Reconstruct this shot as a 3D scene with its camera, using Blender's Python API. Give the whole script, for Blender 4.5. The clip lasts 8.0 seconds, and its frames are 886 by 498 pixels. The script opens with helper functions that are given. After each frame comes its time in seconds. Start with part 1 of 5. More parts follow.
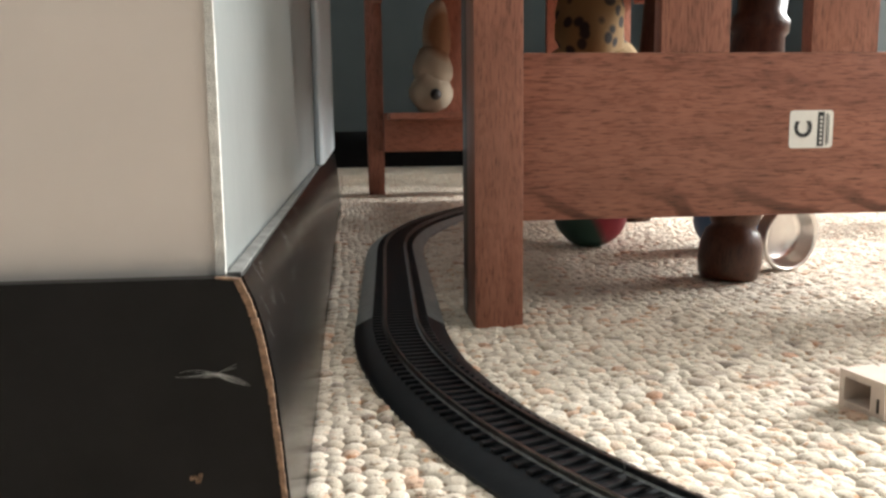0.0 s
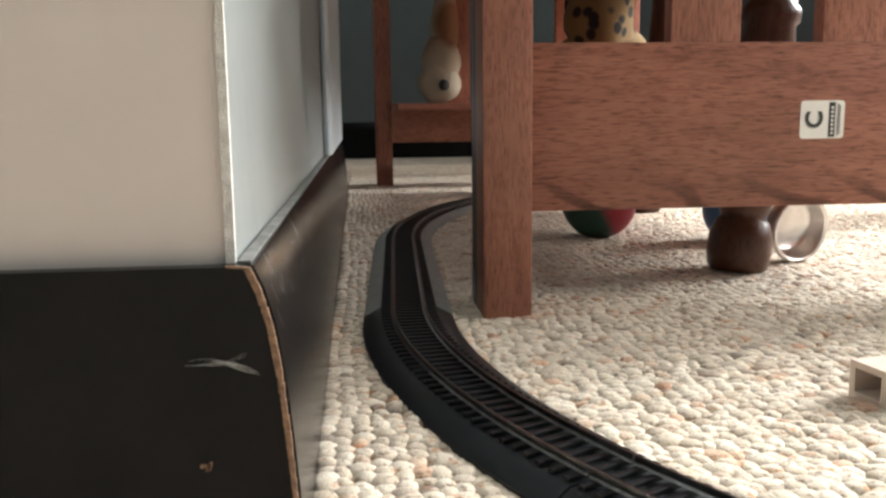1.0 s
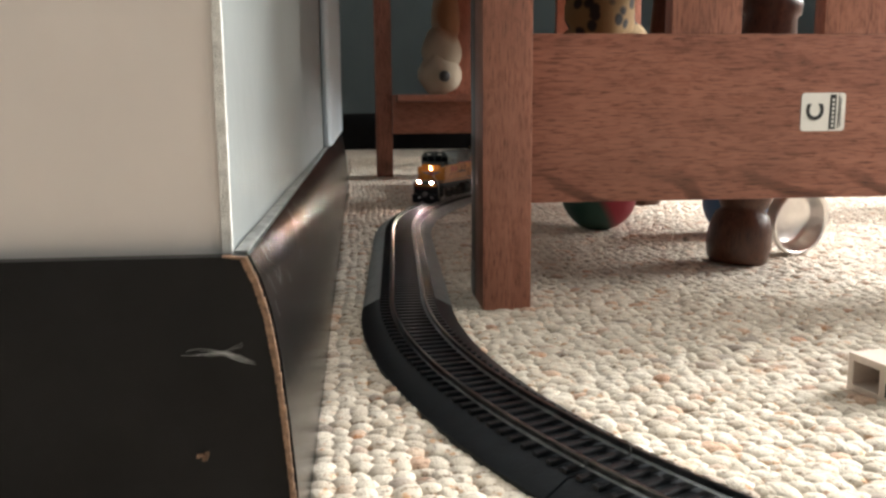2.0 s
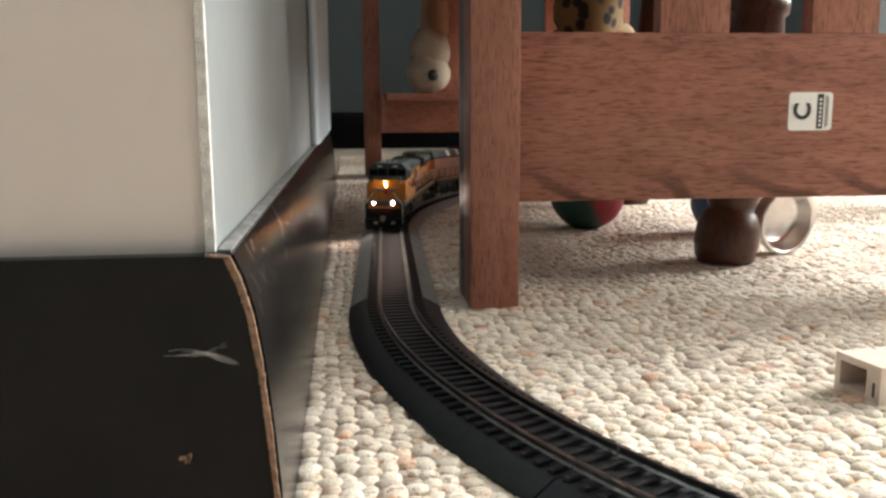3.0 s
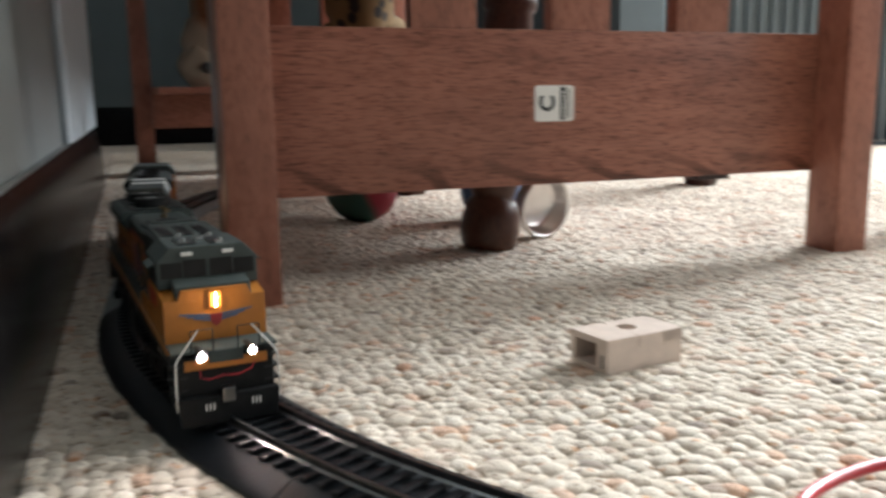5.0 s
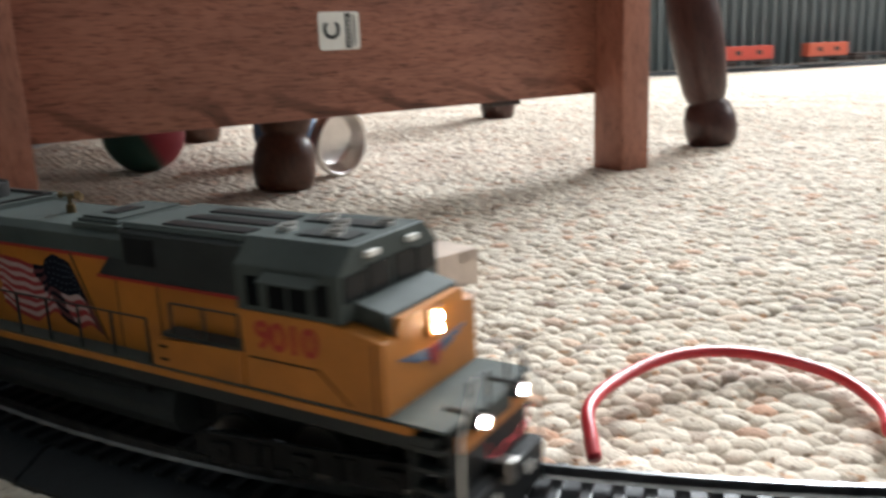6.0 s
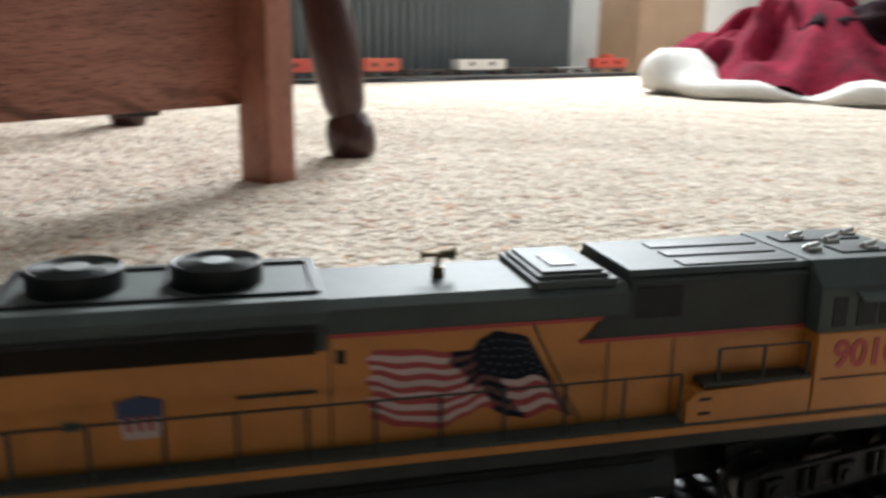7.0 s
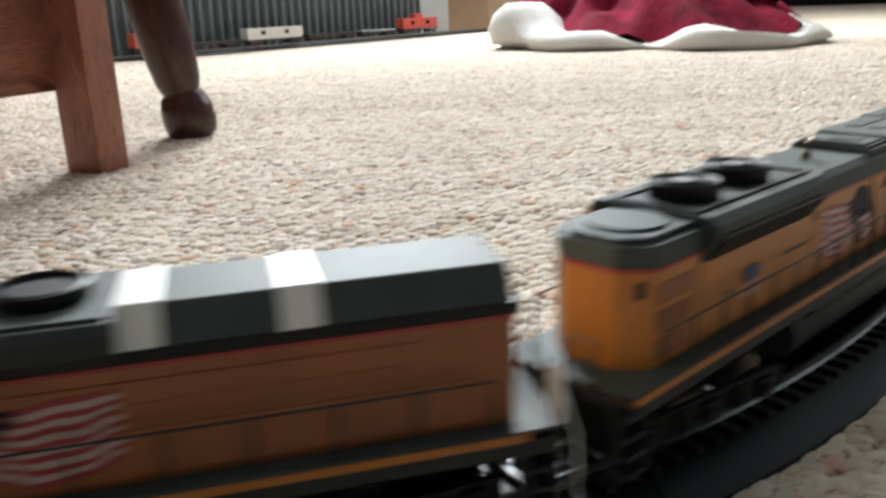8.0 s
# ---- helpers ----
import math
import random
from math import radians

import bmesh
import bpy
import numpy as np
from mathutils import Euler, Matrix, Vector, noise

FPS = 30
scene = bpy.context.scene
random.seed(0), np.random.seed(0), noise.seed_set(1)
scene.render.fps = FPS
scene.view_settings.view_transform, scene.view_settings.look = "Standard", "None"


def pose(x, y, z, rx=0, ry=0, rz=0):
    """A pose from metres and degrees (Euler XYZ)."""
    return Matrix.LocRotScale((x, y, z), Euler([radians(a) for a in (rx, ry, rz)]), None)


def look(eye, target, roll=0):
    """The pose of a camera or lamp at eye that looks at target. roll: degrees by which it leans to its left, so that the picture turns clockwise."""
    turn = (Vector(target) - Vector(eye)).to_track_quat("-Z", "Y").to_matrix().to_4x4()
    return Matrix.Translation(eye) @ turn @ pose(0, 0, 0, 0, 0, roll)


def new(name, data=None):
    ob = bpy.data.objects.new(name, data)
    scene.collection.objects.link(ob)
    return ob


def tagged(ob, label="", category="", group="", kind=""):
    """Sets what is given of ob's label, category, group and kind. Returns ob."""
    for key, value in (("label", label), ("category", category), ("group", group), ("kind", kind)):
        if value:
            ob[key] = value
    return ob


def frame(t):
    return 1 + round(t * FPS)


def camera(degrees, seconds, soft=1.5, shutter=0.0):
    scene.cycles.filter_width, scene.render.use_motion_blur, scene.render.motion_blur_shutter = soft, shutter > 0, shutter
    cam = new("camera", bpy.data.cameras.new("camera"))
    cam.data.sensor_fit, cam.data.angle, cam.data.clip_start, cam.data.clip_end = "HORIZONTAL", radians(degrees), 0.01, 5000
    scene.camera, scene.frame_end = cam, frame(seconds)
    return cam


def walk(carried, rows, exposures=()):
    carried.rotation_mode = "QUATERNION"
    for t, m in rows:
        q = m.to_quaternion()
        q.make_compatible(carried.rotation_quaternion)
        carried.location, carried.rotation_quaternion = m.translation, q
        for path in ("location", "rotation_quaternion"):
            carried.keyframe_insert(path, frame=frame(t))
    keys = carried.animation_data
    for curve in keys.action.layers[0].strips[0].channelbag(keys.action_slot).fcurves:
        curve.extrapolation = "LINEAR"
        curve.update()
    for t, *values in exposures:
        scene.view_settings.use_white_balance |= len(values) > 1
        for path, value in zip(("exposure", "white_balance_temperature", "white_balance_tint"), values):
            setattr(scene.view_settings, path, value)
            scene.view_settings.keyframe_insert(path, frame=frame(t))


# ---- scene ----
cam = camera(55.5, 8.0, soft=2.7, shutter=0.5)
PATH = [
    (0, (-0.0945, -0.4537, 0.1109), (0.0133, 0.5300, -0.0330), -0.70),
    (0.5, (-0.0949, -0.4534, 0.1103), (0.0104, 0.5299, -0.0379), -0.70),
    (1, (-0.0950, -0.4533, 0.1104), (0.0036, 0.5298, -0.0437), -0.67),
    (1.5, (-0.0948, -0.4534, 0.1103), (-0.0002, 0.5289, -0.0510), -0.52),
    (3, (-0.0934, -0.4508, 0.1096), (0.0176, 0.5293, -0.0551), -0.31),
    (3.5, (-0.0920, -0.4517, 0.1100), (0.0329, 0.5275, -0.0497), -0.47),
    (4, (-0.0840, -0.4523, 0.1099), (0.0941, 0.5189, -0.0486), -0.64),
    (4.5, (-0.0795, -0.4534, 0.1105), (0.1444, 0.5078, -0.0508), -0.83),
    (5, (-0.0724, -0.4545, 0.1110), (0.2663, 0.4697, -0.0654), -0.84),
    (5.2, (-0.0659, -0.4520, 0.1090), (0.3243, 0.4495, -0.0782), -0.94),
    (6.3, (-0.0554, -0.4351, 0.0978), (0.5528, 0.3134, -0.1664), -1.02),
    (6.5, (-0.0614, -0.4281, 0.1004), (0.6211, 0.2513, -0.1691), 0.73),
    (7, (-0.0585, -0.4314, 0.1045), (0.7631, 0.0848, -0.1376), 0.77),
    (7.5, (-0.0409, -0.4498, 0.1103), (0.8553, -0.0847, -0.1421), -0.45),
    (8, (-0.0409, -0.4397, 0.1066), (0.8386, -0.0589, -0.1789), -2.13),
]

# ---- world, sun, window, added fill ----
world = bpy.data.worlds.new("world")
scene.world = world
world.use_nodes = True
wn = world.node_tree
sky = wn.nodes.new("ShaderNodeTexSky")
sky.sky_type = "NISHITA"
sky.sun_disc = False
sky.sun_elevation = radians(32)
sky.sun_rotation = radians(60)
wn.links.new(sky.outputs["Color"], wn.nodes["Background"].inputs["Color"])
wn.nodes["Background"].inputs["Strength"].default_value = 0.1


def area_lamp(name, eye, target, sx, sy, watts, colour):
    d = bpy.data.lights.new(name, "AREA")
    d.shape, d.size, d.size_y, d.energy, d.color = "RECTANGLE", sx, sy, watts, colour
    ob = new(name, d)
    ob.matrix_world = look(eye, target)
    return ob


area_lamp("window_light_east", (2.97, 1.12, 1.7), (0.35, 0.0, 0.1), 1.25, 1.15, 265, (0.95, 0.98, 1.0))
# Added fill from the south-east to brighten the table's front panel.
area_lamp("fill_light_south", (3.4, -1.28, 1.45), (0.4, 0.0, 0.1), 1.3, 0.9, 45, (1.0, 0.97, 0.93))
EXPOSURES = [(0, 0.88, 6700, 9), (3.5, 0.84, 6700, 9), (4.5, 0.36, 6500, 9), (5.2, 0.26, 6100, 8), (6.5, 0.03, 6250, 8), (8, -0.2, 6250, 8)]
walk(cam, [(t, look(eye, target, roll)) for t, eye, target, roll in PATH], EXPOSURES)


# ---- materials ----
def material(name):
    m = bpy.data.materials.new(name)
    m.use_nodes = True
    return m, m.node_tree, m.node_tree.nodes["Principled BSDF"]


def ramp(nt, fac, stops):
    r = nt.nodes.new("ShaderNodeValToRGB")
    el = r.color_ramp.elements
    while len(el) < len(stops):
        el.new(0.5)
    for e, (p, c) in zip(el, stops):
        e.position, e.color = p, (*c, 1)
    nt.links.new(fac, r.inputs["Fac"])
    return r.outputs["Color"]


def coords(nt, scale=(1, 1, 1), rot=(0, 0, 0)):
    tc = nt.nodes.new("ShaderNodeTexCoord")
    mp = nt.nodes.new("ShaderNodeMapping")
    mp.inputs["Scale"].default_value = scale
    mp.inputs["Rotation"].default_value = rot
    nt.links.new(tc.outputs["Object"], mp.inputs["Vector"])
    return mp.outputs["Vector"]


def noise_node(nt, vec, scale, detail=4, rough=0.55, distort=0.0):
    n = nt.nodes.new("ShaderNodeTexNoise")
    n.inputs["Scale"].default_value = scale
    n.inputs["Detail"].default_value = detail
    n.inputs["Roughness"].default_value = rough
    n.inputs["Distortion"].default_value = distort
    nt.links.new(vec, n.inputs["Vector"])
    return n.outputs["Fac"]


def bump(nt, height, b, strength=0.3, dist=0.001):
    n = nt.nodes.new("ShaderNodeBump")
    n.inputs["Strength"].default_value = strength
    n.inputs["Distance"].default_value = dist
    nt.links.new(height, n.inputs["Height"])
    nt.links.new(n.outputs["Normal"], b.inputs["Normal"])


def mix(nt, fac, a, b, kind="MIX"):
    m = nt.nodes.new("ShaderNodeMix")
    m.data_type, m.blend_type = "RGBA", kind
    for sock, v in ((m.inputs["Factor"], fac), (m.inputs["A"], a), (m.inputs["B"], b)):
        if isinstance(v, (int, float)):
            sock.default_value = v
        elif isinstance(v, tuple):
            sock.default_value = (*v, 1)
        else:
            nt.links.new(v, sock)
    return m.outputs["Result"]


def paint(name, colour, rough=0.5, metal=0.0, vary=0.15, scale=60.0, bumps=0.1, dist=0.0005, spec=0.5):
    """Paint, plastic or metal with a fine mottling and slight relief."""
    m, nt, b = material(name)
    v = coords(nt)
    n1, n2 = noise_node(nt, v, scale), noise_node(nt, v, scale * 7, 3)
    lo = tuple(c * (1 - vary) for c in colour)
    hi = tuple(min(1, c * (1 + vary)) for c in colour)
    c1 = ramp(nt, n1, [(0.3, lo), (0.7, hi)])
    c2 = ramp(nt, n2, [(0.25, (1 - vary * 0.6,) * 3), (0.75, (1, 1, 1))])
    nt.links.new(mix(nt, 1.0, c1, c2, "MULTIPLY"), b.inputs["Base Color"])
    b.inputs["Roughness"].default_value = rough
    b.inputs["Metallic"].default_value = metal
    b.inputs["Specular IOR Level"].default_value = spec
    if bumps:
        bump(nt, n2, b, bumps, dist)
    return m


def wood(name, dark, light, axis, rough=0.42, fine=1.0, arches=None):
    """Oak grain along one axis: long pores, cathedral bands and slow stains."""
    m, nt, b = material(name)
    s = [1.0, 1.0, 1.0]
    s[axis] = 0.055
    v = coords(nt, tuple(s))
    v_fig = coords(nt, tuple(0.35 if k == axis else 1.0 for k in range(3)))
    s2 = [1.0, 1.0, 1.0]
    s2[axis] = 0.16
    v2 = coords(nt, tuple(s2))
    pores = noise_node(nt, v, 1500 * fine, 3, 0.7)
    bands = noise_node(nt, v2, 42 * fine, 3, 0.6, 1.4)
    stain = noise_node(nt, coords(nt), 9, 3)
    mid = tuple((a + c) / 2 for a, c in zip(dark, light))
    lift = tuple(a * 0.35 + c * 0.65 for a, c in zip(dark, light))
    base = ramp(nt, bands, [(0.3, tuple(a * 0.7 + c * 0.3 for a, c in zip(dark, light))), (0.46, mid), (0.55, lift), (0.72, mid)])
    pc = ramp(nt, pores, [(0.36, (0.24, 0.18, 0.16)), (0.43, (0.90, 0.88, 0.87)), (0.58, (1.15, 1.13, 1.12))])
    st = ramp(nt, stain, [(0.3, (0.8, 0.78, 0.76)), (0.7, (1.08, 1.05, 1.03))])
    fig = ramp(nt, noise_node(nt, v_fig, 120 * fine, 2, 0.5, 2.5), [(0.36, (0.78, 0.73, 0.70)), (0.46, (1, 1, 1))])
    c = mix(nt, 0.8, mix(nt, 0.95, base, pc, "MULTIPLY"), fig, "MULTIPLY")
    if arches:
        wv = nt.nodes.new("ShaderNodeTexWave")
        wv.bands_direction = "X"
        wv.inputs["Scale"].default_value, wv.inputs["Distortion"].default_value = 9.0, 5.0
        wv.inputs["Detail"].default_value, wv.inputs["Detail Scale"].default_value = 2.0, 1.6
        nt.links.new(coords(nt, (1, 1, 1.6), (0, radians(58), 0)), wv.inputs["Vector"])
        lines = ramp(nt, wv.outputs["Fac"], [(0.10, (0.42, 0.36, 0.33)), (0.38, (1, 1, 1))])
        sep = nt.nodes.new("ShaderNodeSeparateXYZ")
        nt.links.new(coords(nt), sep.inputs["Vector"])
        rng_ = nt.nodes.new("ShaderNodeMapRange")
        rng_.inputs["From Min"].default_value, rng_.inputs["From Max"].default_value = arches[1], arches[0]
        nt.links.new(sep.outputs["Z"], rng_.inputs["Value"])
        c = mix(nt, rng_.outputs["Result"], c, mix(nt, 1.0, c, lines, "MULTIPLY"))
    nt.links.new(mix(nt, 0.8, c, st, "MULTIPLY"), b.inputs["Base Color"])
    b.inputs["Roughness"].default_value = rough
    b.inputs["Specular IOR Level"].default_value = 0.35
    bump(nt, pores, b, 0.25, 0.0004)
    return m


WOOD_D, WOOD_L = (0.175, 0.064, 0.042), (0.41, 0.172, 0.115)
oak_x = wood("oak_along", WOOD_D, WOOD_L, 0)
oak_rail = wood("oak_rail", WOOD_D, WOOD_L, 0, 0.38, arches=(0.060, 0.079))
oak_z = wood("oak_upright", WOOD_D, WOOD_L, 2)
turned_wood = wood("turned_wood", (0.035, 0.014, 0.009), (0.11, 0.045, 0.027), 2, 0.35, 0.7)
chair_wood = wood("chair_wood", (0.03, 0.012, 0.010), (0.075, 0.031, 0.026), 2, 0.3, 0.6)


def carpet_material(name, loops):
    m, nt, b = material(name)
    if loops:
        g = nt.nodes.new("ShaderNodeNewGeometry")
        fac = g.outputs["Random Per Island"]
    else:
        v = nt.nodes.new("ShaderNodeTexVoronoi")
        v.inputs["Scale"].default_value = 165
        nt.links.new(coords(nt, (1, 1.1, 1)), v.inputs["Vector"])
        sep = nt.nodes.new("ShaderNodeSeparateColor")
        nt.links.new(v.outputs["Color"], sep.inputs["Color"])
        fac = sep.outputs["Red"]
    cream = ramp(nt, fac, [(0.0, (0.57, 0.49, 0.395)), (0.3, (0.71, 0.635, 0.53)), (0.62, (0.78, 0.71, 0.61)), (0.88, (0.66, 0.58, 0.475)),
                           (0.935, (0.68, 0.46, 0.33)), (0.965, (0.50, 0.42, 0.35)), (0.985, (0.30, 0.25, 0.21)), (1.0, (0.62, 0.38, 0.26))])
    fibre = noise_node(nt, coords(nt, (1, 0.35, 1)), 1500, 2, 0.7)
    fc = ramp(nt, fibre, [(0.3, (0.80, 0.77, 0.74)), (0.65, (1, 1, 1))])
    fleck = noise_node(nt, coords(nt), 330, 2, 0.6)
    fl = ramp(nt, fleck, [(0.33, (0.47, 0.40, 0.36)), (0.42, (1, 1, 1))])
    patch = noise_node(nt, coords(nt), 6, 3)
    pc = ramp(nt, patch, [(0.3, (0.93, 0.91, 0.89)), (0.7, (1, 1, 1))])
    rust = ramp(nt, noise_node(nt, coords(nt), 190, 2, 0.6), [(0.60, (1, 1, 1)), (0.69, (0.88, 0.62, 0.46))])
    c = mix(nt, 1.0, mix(nt, 1.0, mix(nt, 1.0, cream, fc, "MULTIPLY"), fl, "MULTIPLY"), rust, "MULTIPLY")
    nt.links.new(mix(nt, 1.0, c, pc, "MULTIPLY"), b.inputs["Base Color"])
    b.inputs["Roughness"].default_value = 0.95
    b.inputs["Specular IOR Level"].default_value = 0.1
    b.inputs["Sheen Weight"].default_value = 0.15
    if loops:
        bump(nt, fibre, b, 0.6, 0.0008)
    else:
        bump(nt, v.outputs["Distance"], b, -1.0, 0.004)
    return m


carpet_loops_mat = carpet_material("carpet_loop_yarn", True)
carpet_far_mat = carpet_material("carpet_pile", False)
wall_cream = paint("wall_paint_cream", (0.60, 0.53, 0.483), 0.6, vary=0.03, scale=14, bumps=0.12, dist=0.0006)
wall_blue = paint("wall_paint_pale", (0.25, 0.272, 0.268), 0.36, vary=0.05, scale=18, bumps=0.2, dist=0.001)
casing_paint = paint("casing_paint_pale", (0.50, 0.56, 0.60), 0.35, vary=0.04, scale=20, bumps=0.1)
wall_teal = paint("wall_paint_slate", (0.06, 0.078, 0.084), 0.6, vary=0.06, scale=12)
wall_white = paint("wall_paint_white", (0.78, 0.77, 0.74), 0.6, vary=0.03, scale=12)
ceiling_white = paint("ceiling_paint", (0.82, 0.81, 0.79), 0.8, vary=0.02, scale=10)
base_black = paint("baseboard_black", (0.0065, 0.006, 0.006), 0.23, vary=0.35, scale=40, bumps=0.05, dist=0.0004, spec=0.11)
raw_edge = paint("raw_fibreboard_edge", (0.34, 0.20, 0.12), 0.9, vary=0.5, scale=500, bumps=0.9, dist=0.001)
dust_grey = paint("settled_dust", (0.20, 0.20, 0.19), 0.9, vary=0.35, scale=160, bumps=0.5)
caulk = paint("old_white_caulk", (0.62, 0.60, 0.56), 0.7, vary=0.2, scale=300, bumps=0.6, dist=0.001)
roadbed_black = paint("roadbed_black", (0.0070, 0.0088, 0.0112), 0.42, vary=0.3, scale=160, bumps=0.25, dist=0.0003, spec=0.25)
roadbed_grey = paint("roadbed_grey", (0.27, 0.285, 0.275), 0.55, vary=0.15, scale=160, bumps=0.25, dist=0.0003)
tie_black = paint("tie_plastic", (0.008, 0.009, 0.0105), 0.34, vary=0.3, scale=300, bumps=0.3, dist=0.0002, spec=0.36)
rail_steel = paint("rail_steel", (0.27, 0.275, 0.275), 0.28, 1.0, vary=0.3, scale=120, bumps=0.1, dist=0.0002)
label_white = paint("sticker_white", (0.80, 0.77, 0.72), 0.45, vary=0.03, scale=200)
ink_black = paint("ink_black", (0.02, 0.02, 0.02), 0.5, vary=0.1)
steel = paint("brushed_steel", (0.72, 0.70, 0.68), 0.3, 0.95, vary=0.08, scale=90, bumps=0.05)
block_white = paint("cream_plastic", (0.67, 0.55, 0.465), 0.5, vary=0.08, scale=120, bumps=0.15)
dark_hole = paint("dark_recess", (0.06, 0.045, 0.035), 0.8, vary=0.2)
fluff_white = paint("lint_white", (0.62, 0.6, 0.57), 0.9, vary=0.15, scale=400)


# ---- mesh helpers ----
def part(name, bm, mat, parent=None, label="", smooth=False, m=None):
    """Links a bmesh as one mesh object, under a thing or a part."""
    me = bpy.data.meshes.new(name)
    bm.normal_update()
    bm.to_mesh(me)
    bm.free()
    for mt in (mat if isinstance(mat, (list, tuple)) else (mat,)):
        me.materials.append(mt)
    if smooth:
        me.polygons.foreach_set("use_smooth", [True] * len(me.polygons))
        if smooth != "all":
            me.set_sharp_from_angle(angle=radians(35))
    ob = new(name, me)
    if parent is not None:
        ob.parent = parent
    if m is not None:
        ob.matrix_basis = m
    if label:
        ob["label"] = label
    return ob


def empty(name, m=None):
    ob = new(name)
    ob.empty_display_size = 0.02
    if m is not None:
        ob.matrix_basis = m
    return ob


def box(bm, x0, x1, y0, y1, z0, z1, bevel=0.0, m=None):
    vs = [bm.verts.new((x, y, z)) for x in (x0, x1) for y in (y0, y1) for z in (z0, z1)]
    fs = [bm.faces.new([vs[i] for i in q]) for q in ((0, 1, 3, 2), (4, 6, 7, 5), (0, 4, 5, 1), (2, 3, 7, 6), (0, 2, 6, 4), (1, 5, 7, 3))]
    out = vs
    if bevel:
        es = list({e for f in fs for e in f.edges})
        r = bmesh.ops.bevel(bm, geom=es, offset=bevel, segments=2, affect="EDGES", profile=0.6)
        out = list({v for f in r["faces"] for v in f.verts} | {v for v in vs if v.is_valid})
    if m is not None:
        bmesh.ops.transform(bm, matrix=m, verts=out)
    return out


def prism(bm, profile, a0, a1, axis=0, bevel=0.0):
    """A closed profile swept along one axis: x takes (y, z), y takes (x, z), z takes (x, y)."""
    def put(a, p):
        return {0: (a, p[0], p[1]), 1: (p[0], a, p[1]), 2: (p[0], p[1], a)}[axis]
    lo = [bm.verts.new(put(a0, p)) for p in profile]
    hi = [bm.verts.new(put(a1, p)) for p in profile]
    n = len(profile)
    fs = [bm.faces.new(lo[::-1]), bm.faces.new(hi)]
    fs += [bm.faces.new((lo[i], lo[(i + 1) % n], hi[(i + 1) % n], hi[i])) for i in range(n)]
    bmesh.ops.recalc_face_normals(bm, faces=fs)
    if bevel:
        bmesh.ops.bevel(bm, geom=list({e for f in fs for e in f.edges}), offset=bevel, segments=2, affect="EDGES", profile=0.6)


def rod(bm, a, b, r, seg=8, r2=None):
    a, b = Vector(a), Vector(b)
    d = b - a
    q = d.to_track_quat("Z", "Y").to_matrix()
    r2 = r if r2 is None else r2
    lo = [bm.verts.new(a + q @ Vector((math.cos(t) * r, math.sin(t) * r, 0))) for t in [math.tau * i / seg for i in range(seg)]]
    hi = [bm.verts.new(b + q @ Vector((math.cos(t) * r2, math.sin(t) * r2, 0))) for t in [math.tau * i / seg for i in range(seg)]]
    for i in range(seg):
        bm.faces.new((lo[i], lo[(i + 1) % seg], hi[(i + 1) % seg], hi[i]))
    bm.faces.new(lo[::-1])
    bm.faces.new(hi)


def lathe(bm, profile, seg=28, m=None):
    """Turns (radius, height) pairs about z."""
    rings = []
    for r, z in profile:
        if r < 1e-6:
            rings.append([bm.verts.new((0, 0, z))])
        else:
            rings.append([bm.verts.new((r * math.cos(math.tau * i / seg), r * math.sin(math.tau * i / seg), z)) for i in range(seg)])
    for a, b in zip(rings, rings[1:]):
        for i in range(seg):
            j = (i + 1) % seg
            q = [a[i % len(a)], a[j % len(a)], b[j % len(b)], b[i % len(b)]]
            q = [v for k, v in enumerate(q) if v not in q[:k]]
            if len(q) > 2:
                bm.faces.new(q)
    for ring, flip in ((rings[0], True), (rings[-1], False)):
        if len(ring) > 2:
            bm.faces.new(ring[::-1] if flip else ring)
    if m is not None:
        bmesh.ops.transform(bm, matrix=m, verts=[v for r in rings for v in r])


def tube(bm, pts, r, seg=8, closed=False):
    pts = [Vector(p) for p in pts]
    n = len(pts)
    rings = []
    for i, p in enumerate(pts):
        a = pts[i - 1] if i or closed else pts[0]
        b = pts[(i + 1) % n] if i < n - 1 or closed else pts[-1]
        q = (b - a).to_track_quat("Z", "Y").to_matrix()
        rings.append([bm.verts.new(p + q @ Vector((math.cos(math.tau * k / seg) * r, math.sin(math.tau * k / seg) * r, 0))) for k in range(seg)])
    for i in range(n if closed else n - 1):
        a, b = rings[i], rings[(i + 1) % n]
        for k in range(seg):
            bm.faces.new((a[k], a[(k + 1) % seg], b[(k + 1) % seg], b[k]))
    if not closed:
        bm.faces.new(rings[0][::-1])
        bm.faces.new(rings[-1])


def raw_mesh(name, verts, faces, mat):
    """A mesh from whole arrays; faces all of one size."""
    me = bpy.data.meshes.new(name)
    k = faces.shape[1]
    me.vertices.add(len(verts))
    me.vertices.foreach_set("co", np.ascontiguousarray(verts, dtype=np.float32).ravel())
    me.loops.add(faces.size)
    me.loops.foreach_set("vertex_index", np.ascontiguousarray(faces, dtype=np.int32).ravel())
    me.polygons.add(len(faces))
    me.polygons.foreach_set("loop_start", np.arange(0, faces.size, k, dtype=np.int32))
    me.polygons.foreach_set("use_smooth", np.ones(len(faces), dtype=bool))
    me.update(calc_edges=True)
    me.materials.append(mat)
    return new(name, me)


# ---- floor ----
FX0, FX1, FY0, FY1 = -1.3, 5.0, -1.3, 2.0
PILE = -0.0028
bm = bmesh.new()
box(bm, FX0, FX1, FY0, FY1, -0.05, PILE)
floor = tagged(part("floor", bm, carpet_far_mat), "cream flecked berber carpet covering the whole floor", "carpet", kind="structure")


